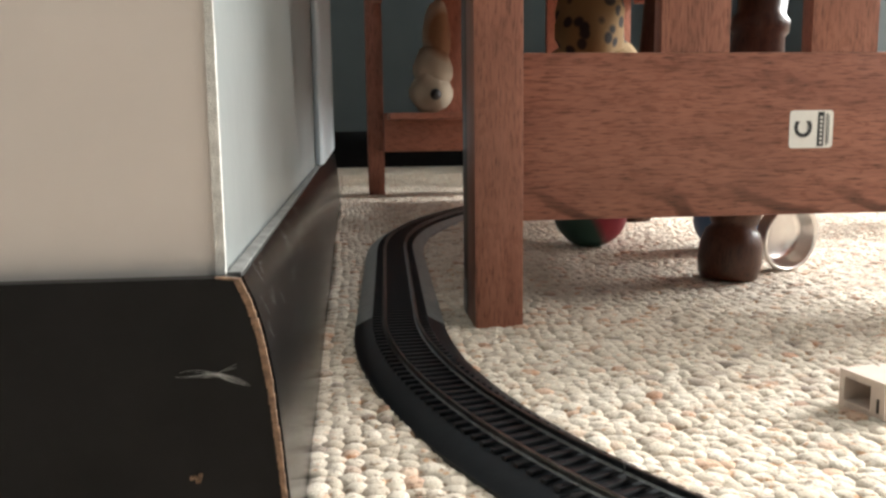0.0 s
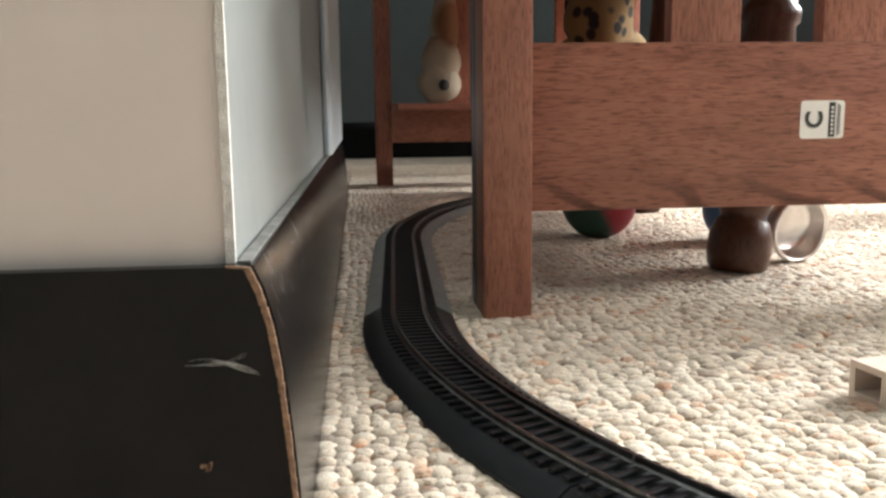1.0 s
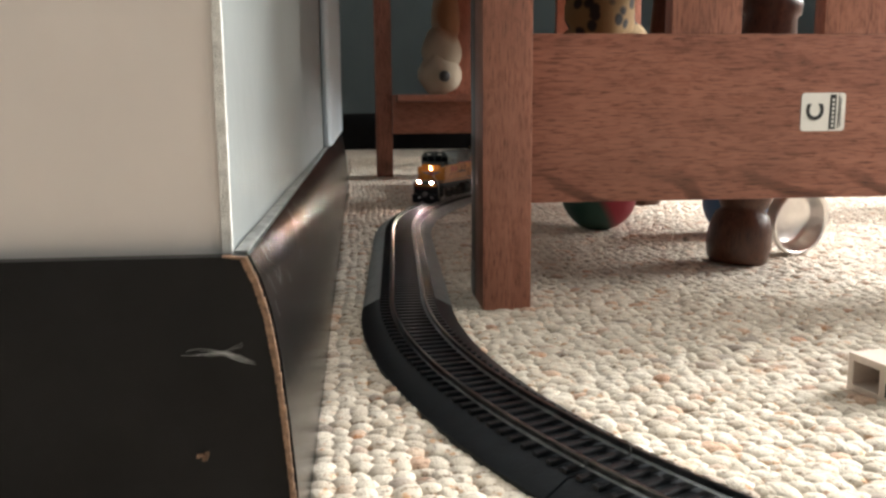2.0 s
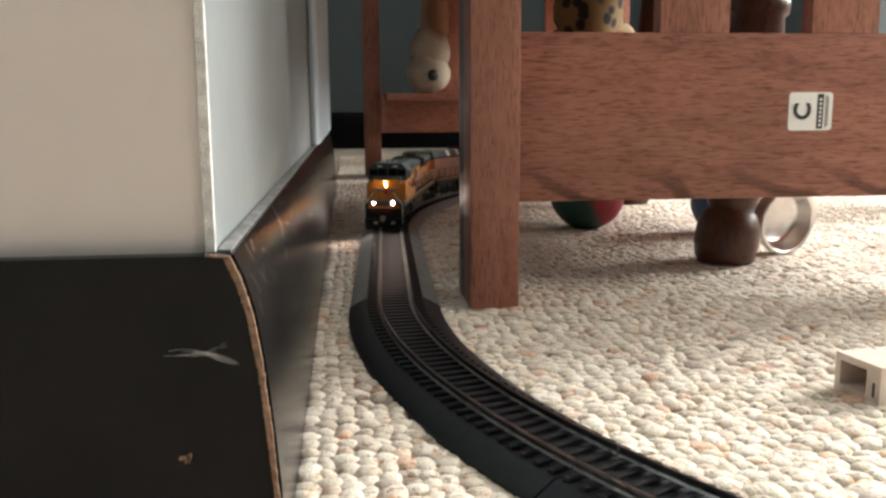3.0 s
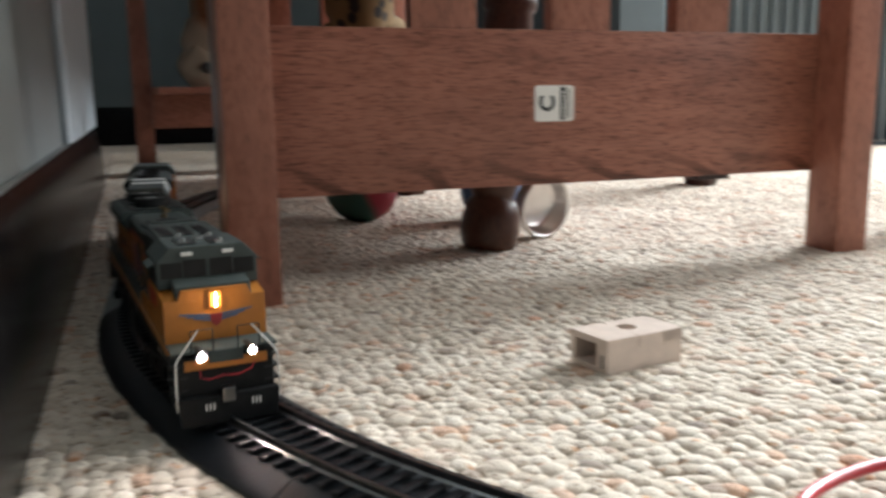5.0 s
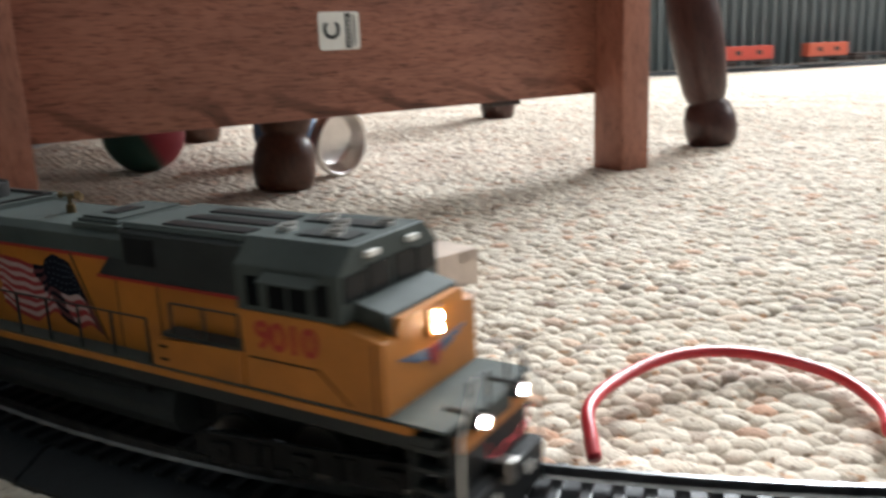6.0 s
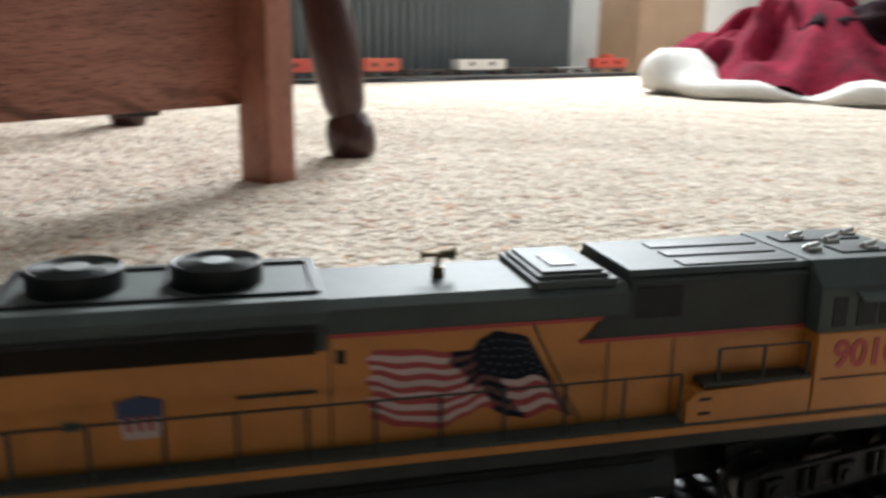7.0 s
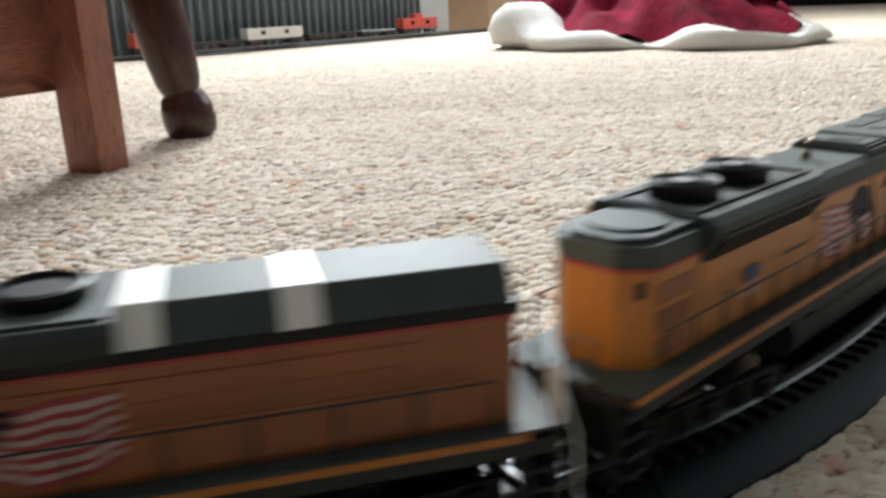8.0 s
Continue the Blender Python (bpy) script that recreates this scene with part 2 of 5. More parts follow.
def carpet_loops(name, near, far, seg, prof, seed):
    """Rows of yarn loops, each a small plump dome, in one ring of distance round the track's bend."""
    rng = np.random.default_rng(seed)
    px, py = 0.0062, 0.0066
    X, Y = np.meshgrid(np.arange(-0.108, 2.3, px), np.arange(-0.62, 1.98, py))
    Y = Y + (np.round(X / px).astype(int) % 2) * py * 0.5
    X, Y = X.ravel(), Y.ravel()
    d = np.hypot(X + 0.06, Y + 0.44)
    keep = (d < far) & (d >= near) & (X + 1.5 * (Y + 0.6) > -0.12) & ~((X > 0.5) & (Y > 0.4 + 0.75 * X))
    X, Y = X[keep], Y[keep]
    n = len(X)
    X = X + rng.normal(0, 0.0007, n) + 0.0010 * np.sin(Y * 41) + 0.0016 * np.sin(Y * 13 + X * 9)
    Y = Y + rng.normal(0, 0.0009, n) + 0.0012 * np.sin(X * 37)
    fat = rng.uniform(0.55, 1.0, n) ** 0.8
    rx, ry = px * 0.92 * fat, py * (0.62 + 0.5 * rng.uniform(0, 1, n)) * (0.7 + 0.35 * fat)
    hz = 0.0014 + 0.0017 * fat + rng.uniform(0, 0.0007, n) + 0.0005 * np.sin(X * 60 + 2 * np.sin(Y * 23))
    turn, lean = rng.normal(0.5, 0.55, n), rng.normal(0.0009, 0.0007, n)
    ang = np.arange(seg) * math.tau / seg
    k3 = len(prof)
    V = np.zeros((n, seg * k3 + 1, 3))
    c, s = np.cos(turn)[:, None], np.sin(turn)[:, None]
    for k, (r, h) in enumerate(prof):
        lx, ly = rx[:, None] * np.cos(ang) * r, ry[:, None] * np.sin(ang) * r
        V[:, k * seg:(k + 1) * seg, 0] = X[:, None] + c * lx - s * ly + lean[:, None] * h
        V[:, k * seg:(k + 1) * seg, 1] = Y[:, None] + s * lx + c * ly - lean[:, None] * h
        V[:, k * seg:(k + 1) * seg, 2] = PILE - 0.0004 + hz[:, None] * h
    V[:, -1] = np.stack([X + lean, Y - lean, PILE - 0.0004 + hz], 1)
    f = []
    for k in range(k3 - 1):
        for i in range(seg):
            j = (i + 1) % seg
            a, b, e, g = k * seg + i, k * seg + j, (k + 1) * seg + j, (k + 1) * seg + i
            f += [(a, b, e), (a, e, g)]
    f += [((k3 - 1) * seg + i, (k3 - 1) * seg + (i + 1) % seg, k3 * seg) for i in range(seg)]
    faces = (np.array(f)[None] + (np.arange(n) * (seg * k3 + 1))[:, None, None]).reshape(-1, 3)
    ob = raw_mesh(name, V.reshape(-1, 3), faces, carpet_loops_mat)
    ob.parent = floor
    return tagged(ob, kind="stuff")


carpet_loops("carpet_loops", 0.0, 0.85, 8, [(1.0, 0.1), (0.90, 0.62), (0.55, 0.93)], 4)
carpet_loops("carpet_loops", 0.85, 2.0, 5, [(1.0, 0.1), (0.8, 0.75)], 5)

# ---- walls ----
CX, CY = -0.1245, -0.2555      # the outside corner of the near wall
WALL_END = 0.86              # where the side wall stops
H = 2.4


def wall(name, x0, x1, y0, y1, mat, label, z0=PILE, z1=H):
    bm = bmesh.new()
    box(bm, x0, x1, y0, y1, z0, z1)
    return tagged(part(name, bm, mat), label, "wall", kind="structure")


bm = bmesh.new()
box(bm, CX - 0.10, CX, CY, WALL_END, PILE, H)
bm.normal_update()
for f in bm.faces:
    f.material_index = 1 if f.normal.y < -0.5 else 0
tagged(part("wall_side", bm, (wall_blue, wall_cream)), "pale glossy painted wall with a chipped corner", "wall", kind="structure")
bm = bmesh.new()
prism(bm, [(CX + 0.0006, 0.30), (CX + 0.005, 0.30), (CX + 0.0075, 0.306), (CX + 0.008, 0.32), (CX + 0.008, 0.852), (CX + 0.006, WALL_END), (CX + 0.0006, WALL_END)], 0.0785, 2.1, 2, 0.0015)
tagged(part("trim_casing", bm, casing_paint, smooth=True), "pale blue painted casing at the wall's end", "trim", kind="structure")
wall("wall_near", FX0, CX - 0.103, CY, CY + 0.1, wall_cream, "cream painted wall facing the room")
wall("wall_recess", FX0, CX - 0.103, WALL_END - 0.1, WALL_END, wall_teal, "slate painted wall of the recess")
# Added stub that keeps the east window's light off the far floor.
wall("wall_light_block", 0.85, 0.95, 1.03, FY1 - 0.002, wall_teal, "added slate wall stub shading the floor behind the table")
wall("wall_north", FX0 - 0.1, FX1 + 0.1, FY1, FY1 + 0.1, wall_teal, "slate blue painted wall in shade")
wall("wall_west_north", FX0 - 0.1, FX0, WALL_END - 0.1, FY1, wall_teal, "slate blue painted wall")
# Unseen wall, kept dark to weaken reflections in the near baseboard.
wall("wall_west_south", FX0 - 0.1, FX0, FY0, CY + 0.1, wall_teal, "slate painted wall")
ceil_bm = bmesh.new()
box(ceil_bm, FX0 - 0.1, FX1 + 0.1, FY0 - 0.1, FY1 + 0.1, H, H + 0.1)
tagged(part("ceiling", ceil_bm, ceiling_white), "plain white ceiling", "ceiling", kind="structure")


def wall_with_opening(name, axis, at, thick, lo, hi, wa, wb, za, zb, mat, label):
    bm = bmesh.new()
    for a, b, c, d in ((lo, wa, PILE, H), (wb, hi, PILE, H), (wa, wb, PILE, za), (wa, wb, zb, H)):
        if axis == 0:
            box(bm, at, at + thick, a, b, c, d)
        else:
            box(bm, a, b, at, at + thick, c, d)
    return tagged(part(name, bm, mat), label, "wall", kind="structure")


wall_with_opening("wall_window", 0, 3.0, 0.1, 0.42, FY1, 0.5, 1.75, 1.12, 2.28, wall_white, "white painted wall with a high bright window")
wall("wall_return", 3.1, FX1, 0.42, 0.52, wall_white, "white painted wall turning a corner")
wall("wall_east", FX1, FX1 + 0.1, FY0 - 0.1, 0.52, wall_white, "white painted far wall")
# Unseen wall, kept dark against reflections; its opening serves the added fill lamp.
wall_with_opening("wall_south", 1, FY0 - 0.1, 0.1, FX0 - 0.1, FX1, 2.75, 4.05, 1.0, 1.9, wall_teal, "unseen slate painted wall with an opening for the fill lamp")


# ---- baseboards ----
BT = 0.0775
FLARE = [(0.0, BT), (0.0042, BT - 0.0005), (0.0066, BT - 0.006), (0.0088, BT - 0.014), (0.0106, BT - 0.026), (0.0121, BT - 0.042), (0.0132, 0.02), (0.0138, PILE)]


def baseboard(name, x0, y0, x1, y1, nx, ny, label, end=False, top=BT):
    """A thick board along a wall, rounded off towards its top edge."""
    k = (top - PILE) / (BT - PILE)
    prof = [(o, PILE + (z - PILE) * k) for o, z in FLARE] + [(0.0, PILE)]
    bm = bmesh.new()
    a = [bm.verts.new((x0 + nx * o, y0 + ny * o, z)) for o, z in prof]
    b = [bm.verts.new((x1 + nx * o, y1 + ny * o, z)) for o, z in prof]
    n = len(prof)
    fs = [bm.faces.new((a[i], a[(i + 1) % n], b[(i + 1) % n], b[i])) for i in range(n)]
    fs += [bm.faces.new(a[::-1]), bm.faces.new(b)]
    bmesh.ops.recalc_face_normals(bm, faces=fs)
    return tagged(part(name, bm, base_black, smooth=True), label, "baseboard", kind="structure")


side = baseboard("baseboard_side", CX + 0.0005, CY - 0.001, CX + 0.0005, WALL_END, 1, 0, "black painted baseboard with scuffs and dust")
bm = bmesh.new()
box(bm, CX + 0.0008, CX + 0.0040, CY + 0.001, 0.86, BT - 0.0012, BT + 0.0002)
part("dust_ledge", bm, dust_grey, side, "grey dust along the board's top edge")
baseboard("baseboard_north", FX0, FY1 - 0.001, 2.98, FY1 - 0.001, 0, -1, "black painted baseboard along the far wall", top=0.1)
baseboard("baseboard_return", 2.999, 0.419, FX1, 0.419, 0, -1, "black painted baseboard", top=0.1)
baseboard("baseboard_window", 2.999, 0.42, 2.999, FY1, -1, 0, "black painted baseboard under the window", top=0.1)
baseboard("baseboard_east", FX1 - 0.001, FY0, FX1 - 0.001, 0.40, -1, 0, "black painted baseboard along the white wall", top=0.1)
# the near board, whose end grain shows as a rough brown rim along the rounded corner
bm = bmesh.new()
prism(bm, [(FX0, PILE), (CX + 0.0138, PILE)] + [(CX + o, z) for o, z in FLARE[::-1]] + [(FX0, BT)], CY - 0.006, CY - 0.0015, 1)
near = tagged(part("baseboard_near", bm, base_black), "black painted baseboard with a nail hole and lint", "baseboard", kind="structure")
bm = bmesh.new()
rng = random.Random(3)
rim = [(CX + o - 0.0004, z) for o, z in FLARE]
dense = []
for (o0, z0), (o1, z1) in zip(rim, rim[1:]):
    for k in range(8):
        t = k / 8
        dense.append((o0 + (o1 - o0) * t, z0 + (z1 - z0) * t))
for i in range(len(dense) - 1):
    (o0, z0), (o1, z1) = dense[i], dense[i + 1]
    w = 0.0011 + rng.random() * 0.0007
    d = 0.0006 + rng.random() * 0.0006
    box(bm, min(o0, o1) - w * 0.3, max(o0, o1) + w * 0.45, CY - 0.0064 - d * 0.3, CY - 0.0052, min(z0, z1), max(z0, z1) + 0.0003)
part("raw_edge", bm, raw_edge, near, "chipped raw brown fibreboard edge")
# caulk along the wall's corner
bm = bmesh.new()
z = BT
while z < H:
    h = 0.004 + rng.random() * 0.02
    box(bm, CX - 0.0012 - rng.random() * 0.0006, CX + 0.0007, CY - 0.0007, CY + 0.0012 + rng.random() * 0.0006, z, min(z + h, H))
    z += h
    if z > 0.35:
        box(bm, CX - 0.0012, CX + 0.0007, CY - 0.0007, CY + 0.0012, z, H)
        break
tagged(part("trim_corner", bm, caulk), "white caulked wall corner with chipped paint", "trim", kind="structure")


# ---- track ----
TJ, TP, TS, R1, R2 = Vector((-0.0685, 0.0092)), 0.056, 0.2592, 0.470, 0.6524
TU = Vector((math.sin(TP), math.cos(TP)))
TN = Vector((math.cos(TP), -math.sin(TP)))
T2 = 0.044                     # the grey sections leave the joint at a slight kink
TU2, TN2 = Vector((math.sin(T2), math.cos(T2))), Vector((math.cos(T2), -math.sin(T2)))
RAIL_TOP = 0.0095
ARC_END = 0.69


def along(s):
    """The track's centre line and heading, s metres past the joint in the train's direction."""
    if s > ARC_END:
        p, h = along(ARC_END)
        return p + h * (s - ARC_END), h
    if s >= 0:
        a = s / R1
        return TJ + TN * R1 * (1 - math.cos(a)) - TU * R1 * math.sin(a), TN * math.sin(a) - TU * math.cos(a)
    if s > -TS:
        return TJ - TU2 * s, -TU2
    b = (-s - TS) / R2
    if b > 1.2:
        p, h = along(-TS - 1.2 * R2)
        return p + h * (s + TS + 1.2 * R2), h
    return TJ + TU2 * TS + TN2 * R2 * (1 - math.cos(b)) + TU2 * R2 * math.sin(b), -(TU2 * math.cos(b) + TN2 * math.sin(b))


def sweep(bm, prof, s0, s1, step=0.008):
    """Sweeps a closed (across, height) profile along the track."""
    n = max(2, int((s1 - s0) / step) + 1)
    rings = []
    for i in range(n):
        p, h = along(s0 + (s1 - s0) * i / (n - 1))
        left = Vector((-h.y, h.x))
        rings.append([bm.verts.new((p.x + left.x * o, p.y + left.y * o, z)) for o, z in prof])
    k = len(prof)
    fs = []
    for a, b in zip(rings, rings[1:]):
        fs += [bm.faces.new((a[i], a[(i + 1) % k], b[(i + 1) % k], b[i])) for i in range(k)]
    fs += [bm.faces.new(rings[0][::-1]), bm.faces.new(rings[-1])]
    bmesh.ops.recalc_face_normals(bm, faces=fs)


BED = [(-0.0253, -0.002), (-0.0250, 0.0006), (-0.0164, 0.0052), (0.0164, 0.0052), (0.0250, 0.0006), (0.0253, -0.002)]
RAIL = [(-0.0013, 0.0068), (-0.0004, 0.0073), (-0.0005, 0.0088), (-0.0005, RAIL_TOP), (0.0005, RAIL_TOP), (0.0005, 0.0088), (0.0004, 0.0073), (0.0013, 0.0068)]
bm = bmesh.new()
box(bm, -0.0013, 0.0013, -0.0152, 0.0152, 0, 0.0017, 0.0003)
tie_proto = part("tie", bm, tie_black)
tie_mesh = tie_proto.data
bpy.data.objects.remove(tie_proto)
CUTS = [(-1.80, -1.55, 1), (-1.55, -1.30, 1), (-1.30, -0.96, 1), (-0.96, -0.62, 1), (-0.62, -TS, 1), (-TS, 0.0, 1), (0.0, 0.239, 0), (0.239, 0.478, 0), (0.478, 0.69, 0), (0.69, 0.92, 0), (0.92, 1.15, 0), (1.15, 1.38, 0)]
for s0, s1, grey in CUTS:
    p, h = along((s0 + s1) / 2)
    sec = tagged(empty("track_section", pose(p.x, p.y, 0)),
                 "grey plastic roadbed track section with steel rails on carpet" if grey else "black plastic roadbed track section with steel rails on carpet",
                 "model track", "train track sections")
    inv = pose(-p.x, -p.y, 0)
    bm = bmesh.new()
    sweep(bm, BED, s0 + 0.0004, s1 - 0.0004)
    part("roadbed", bm, roadbed_grey if grey else roadbed_black, sec, m=inv, smooth=True)
    if grey:
        bm = bmesh.new()
        sweep(bm, [(-0.0156, 0.005), (-0.0156, 0.0054), (0.0156, 0.0054), (0.0156, 0.005)], s0 + 0.0004, s1 - 0.0004)
        part("tie_web", bm, tie_black, sec, "black web between the ties", m=inv)
    for o in (0.00875, -0.00875):
        bm = bmesh.new()
        sweep(bm, [(a + o, z) for a, z in RAIL], s0 + 0.0003, s1 - 0.0003)
        part("rail", bm, rail_steel, sec, m=inv)
    n = round((s1 - s0) / 0.0067)
    for i in range(n):
        q, d = along(s0 + (i + 0.5) * (s1 - s0) / n)
        t = new("tie", tie_mesh)
        t.parent = sec
        t.matrix_basis = inv @ pose(q.x, q.y, 0.0050, 0, 0, math.degrees(math.atan2(d.y, d.x)))


# ---- the slatted table ----
strip_dark = paint("dark_strip_brown", (0.022, 0.016, 0.015), 0.35, vary=0.3, scale=90)
pale_label = paint("label_grey", (0.25, 0.24, 0.23), 0.5, vary=0.2, scale=300)
engine_dark = paint("dark_bracket", (0.03, 0.015, 0.012), 0.5)
LEG, PANEL_Y, PB, PT, LX = 0.027, 0.0285, 0.0566, 0.1529, 0.3903
TABLE_H = 0.43


def slatted_table():
    """A low table with slatted ends: two square legs, a wide bottom rail, a top rail and slats at each end."""
    table = tagged(empty("slatted_table", pose(0, 0, -0.001)), "red-brown oak mission style table with slatted ends on carpet", "table")
    for dx, dy, s, zb, zt in ((0.0, 0.0, 1, PB, PT), (-0.036, 0.985, -1, 0.072, 0.135)):
        for x0 in (-LEG, LX):
            bm = bmesh.new()
            box(bm, x0 + dx, x0 + LEG + dx, dy + min(0, s * 0.030), dy + max(0, s * 0.030), 0, TABLE_H, 0.0008)
            part("leg", bm, oak_z, table, smooth=True)
        y0 = dy + s * PANEL_Y
        bm = bmesh.new()
        box(bm, dx - 0.0004, LX + dx + 0.0004, min(y0, y0 + s * 0.018), max(y0, y0 + s * 0.018), zb, zt, 0.0007)
        part("bottom_rail", bm, oak_rail, table, "wide bottom rail with bold oak grain", smooth=True)
        bm = bmesh.new()
        box(bm, dx - 0.0004, LX + dx + 0.0004, min(y0, y0 + s * 0.018), max(y0, y0 + s * 0.018), TABLE_H - 0.07, TABLE_H - 0.002, 0.0007)
        part("top_rail", bm, oak_x, table, smooth=True)
        for x0 in (0.0872, 0.1795, 0.2715):
            bm = bmesh.new()
            a, b = y0 + s * 0.001, y0 + s * 0.013
            box(bm, x0 + dx, x0 + dx + 0.0418, min(a, b), max(a, b), zt - 0.004, TABLE_H - 0.068, 0.0006)
            part("slat", bm, oak_z, table, smooth=True)
    # near-black strip that deepens the front left leg
    bm = bmesh.new()
    box(bm, -0.0268, -0.006, 0.0305, 0.0485, 0.0, TABLE_H - 0.13, 0.0006)
    part("leg_back_strip", bm, strip_dark, table, "near-black strip behind the leg", smooth=True)
    bm = bmesh.new()
    box(bm, -0.0274, -0.0267, 0.034, 0.046, 0.004, 0.021, 0.0001)
    part("leg_label", bm, pale_label, table, "small grey printed label low on the leg")
    bm = bmesh.new()
    box(bm, -0.075, LX + 0.045, -0.02, 1.0, TABLE_H, TABLE_H + 0.02, 0.003)
    part("tabletop", bm, oak_x, table, smooth=True)
    for a in (-0.052, LX - 0.006):
        bm = bmesh.new()
        box(bm, a, a + 0.016, 0.032, 0.95, TABLE_H - 0.12, TABLE_H - 0.001, 0.0007)
        part("side_rail", bm, oak_x, table, smooth=True)
    # Hidden behind the rail: bears a toy, sized to shade the carpet below.
    bm = bmesh.new()
    box(bm, 0.145, LX - 0.02, 0.062, 0.84, 0.124, 0.134, 0.001)
    part("shelf", bm, oak_x, table, smooth=True)
    bm = bmesh.new()
    box(bm, -0.03, LX - 0.04, 0.88, 0.955, 0.124, 0.134, 0.001)
    part("ledge", bm, oak_x, table, smooth=True)
    bm = bmesh.new()
    box(bm, 0.296, 0.322, PANEL_Y + 0.004, PANEL_Y + 0.014, PB - 0.0035, PB + 0.001, 0.0005)
    part("glide", bm, engine_dark, table)
    return table


slatted = slatted_table()


def sticker():
    bm = bmesh.new()
    w, h = 0.0274, 0.0224
    pts = []
    for cx, cz, a0 in ((w / 2, h / 2, 0), (-w / 2, h / 2, 90), (-w / 2, -h / 2, 180), (w / 2, -h / 2, 270)):
        r = 0.0022
        for k in range(5):
            a = radians(a0 + k * 22.5)
            pts.append((cx - math.copysign(r, cx) + r * math.cos(a), cz - math.copysign(r, cz) + r * math.sin(a)))
    prism(bm, pts, -0.0002, 0.0003, 1)
    ob = tagged(part("label_sticker", bm, label_white, m=pose(0.1673 + w / 2, PANEL_Y - 0.0003, 0.1179 - h / 2)),
                "white rounded part sticker with a sideways letter", "sticker")
    cu = bpy.data.curves.new("letter", "FONT")
    cu.body, cu.size, cu.extrude, cu.offset = "C", 0.0145, 0.00015, 0.0004
    cu.align_x, cu.align_y = "CENTER", "CENTER"
    tmp = new("letter", cu)
    dg = bpy.context.evaluated_depsgraph_get()
    me = bpy.data.meshes.new_from_object(tmp.evaluated_get(dg))
    bpy.data.objects.remove(tmp)
    me.materials.clear()
    me.materials.append(ink_black)
    lt = new("letter", me)
    lt.parent = ob
    lt.matrix_basis = pose(-0.0048, -0.0005, 0, 90, 0, 0) @ pose(0, 0, 0, 0, 0, 90)
    bm = bmesh.new()
    box(bm, 0.0040, 0.0078, -0.0005, -0.0001, -0.0102, 0.0102)
    part("print_band", bm, ink_black, ob, "solid black printed band")
    bm = bmesh.new()
    for k in range(7):
        box(bm, 0.0052, 0.0066, -0.0007, -0.0004, -0.0088 + k * 0.0025, -0.0088 + k * 0.0025 + 0.0015)
    part("print_marks", bm, label_white, ob)
    bm = bmesh.new()
    box(bm, 0.0094, 0.0098, -0.0005, -0.0001, -0.0095, 0.0095)
    box(bm, 0.0106, 0.0109, -0.0005, -0.0001, -0.0085, 0.0085)
    part("fine_print", bm, ink_black, ob)


sticker()


# ---- the train ----
yellow = paint("engine_yellow", (0.46, 0.164, 0.020), 0.45, vary=0.16, scale=55, bumps=0.05, dist=0.0002)
orange = paint("engine_orange", (0.30, 0.088, 0.020), 0.45, vary=0.2, scale=45, bumps=0.05, dist=0.0002)
rear_brown = paint("weathered_brown", (0.27, 0.078, 0.02), 0.5, vary=0.3, scale=90, bumps=0.1, dist=0.0002)
roof_grey = paint("engine_grey", (0.055, 0.066, 0.061), 0.6, vary=0.18, scale=70, bumps=0.1, dist=0.0002, spec=0.26)
dark_grey = paint("engine_dark_grey", (0.032, 0.035, 0.034), 0.5, vary=0.15, scale=120, spec=0.22)
engine_black = paint("underframe_black", (0.011, 0.011, 0.011), 0.5, vary=0.3, scale=200, spec=0.22)
stripe_red = paint("stripe_red", (0.34, 0.022, 0.018), 0.45, vary=0.08)
flag_red = paint("decal_red", (0.30, 0.022, 0.024), 0.45, vary=0.1)
flag_white = paint("decal_white", (0.46, 0.33, 0.31), 0.45, vary=0.06)
flag_blue = paint("decal_blue", (0.008, 0.010, 0.018), 0.5, vary=0.2, spec=0.1)
star_grey = paint("decal_star_grey", (0.075, 0.085, 0.10), 0.5, vary=0.2)
flag_fold = paint("decal_fold", (0.10, 0.022, 0.024), 0.5, vary=0.1)
decal_blue = paint("emblem_blue", (0.02, 0.04, 0.12), 0.45, vary=0.1)
hub_grey = paint("fan_hub_grey", (0.20, 0.21, 0.205), 0.55, vary=0.1)
wing_blue = paint("wing_blue", (0.07, 0.11, 0.20), 0.45, vary=0.15, scale=300)
decal_green = paint("decal_green", (0.02, 0.06, 0.035), 0.45, vary=0.1)
silver = paint("silver_wire", (0.6, 0.58, 0.55), 0.3, 0.8, vary=0.1)
brass = paint("horn_brass", (0.13, 0.09, 0.045), 0.35, 0.9, vary=0.2)
wheel_steel = paint("wheel_steel", (0.33, 0.31, 0.29), 0.3, 1.0, vary=0.15)
wire_red = paint("wire_insulation_red", (0.50, 0.025, 0.035), 0.35, vary=0.06)
glass_dark = paint("cab_glass", (0.007, 0.008, 0.009), 0.16, vary=0.05, bumps=0, spec=0.16)


def glow(name, colour, power):
    m, nt, b = material(name)
    b.inputs["Base Color"].default_value = (*colour, 1)
    b.inputs["Emission Color"].default_value = (*colour, 1)
    b.inputs["Emission Strength"].default_value = power
    return m


lamp_white = glow("ditch_lamp", (1.0, 0.80, 0.74), 2600)
lamp_warm = glow("head_lamp", (1.0, 0.78, 0.52), 110)
K = 0.001


def kbox(bm, x0, x1, y0, y1, z0, z1, bevel=0.0):
    box(bm, x0 * K, x1 * K, y0 * K, y1 * K, z0 * K, z1 * K, bevel * K)


def kprism(bm, prof, a0, a1, axis, bevel=0.0):
    prism(bm, [(a * K, b * K) for a, b in prof], a0 * K, a1 * K, axis, bevel * K)


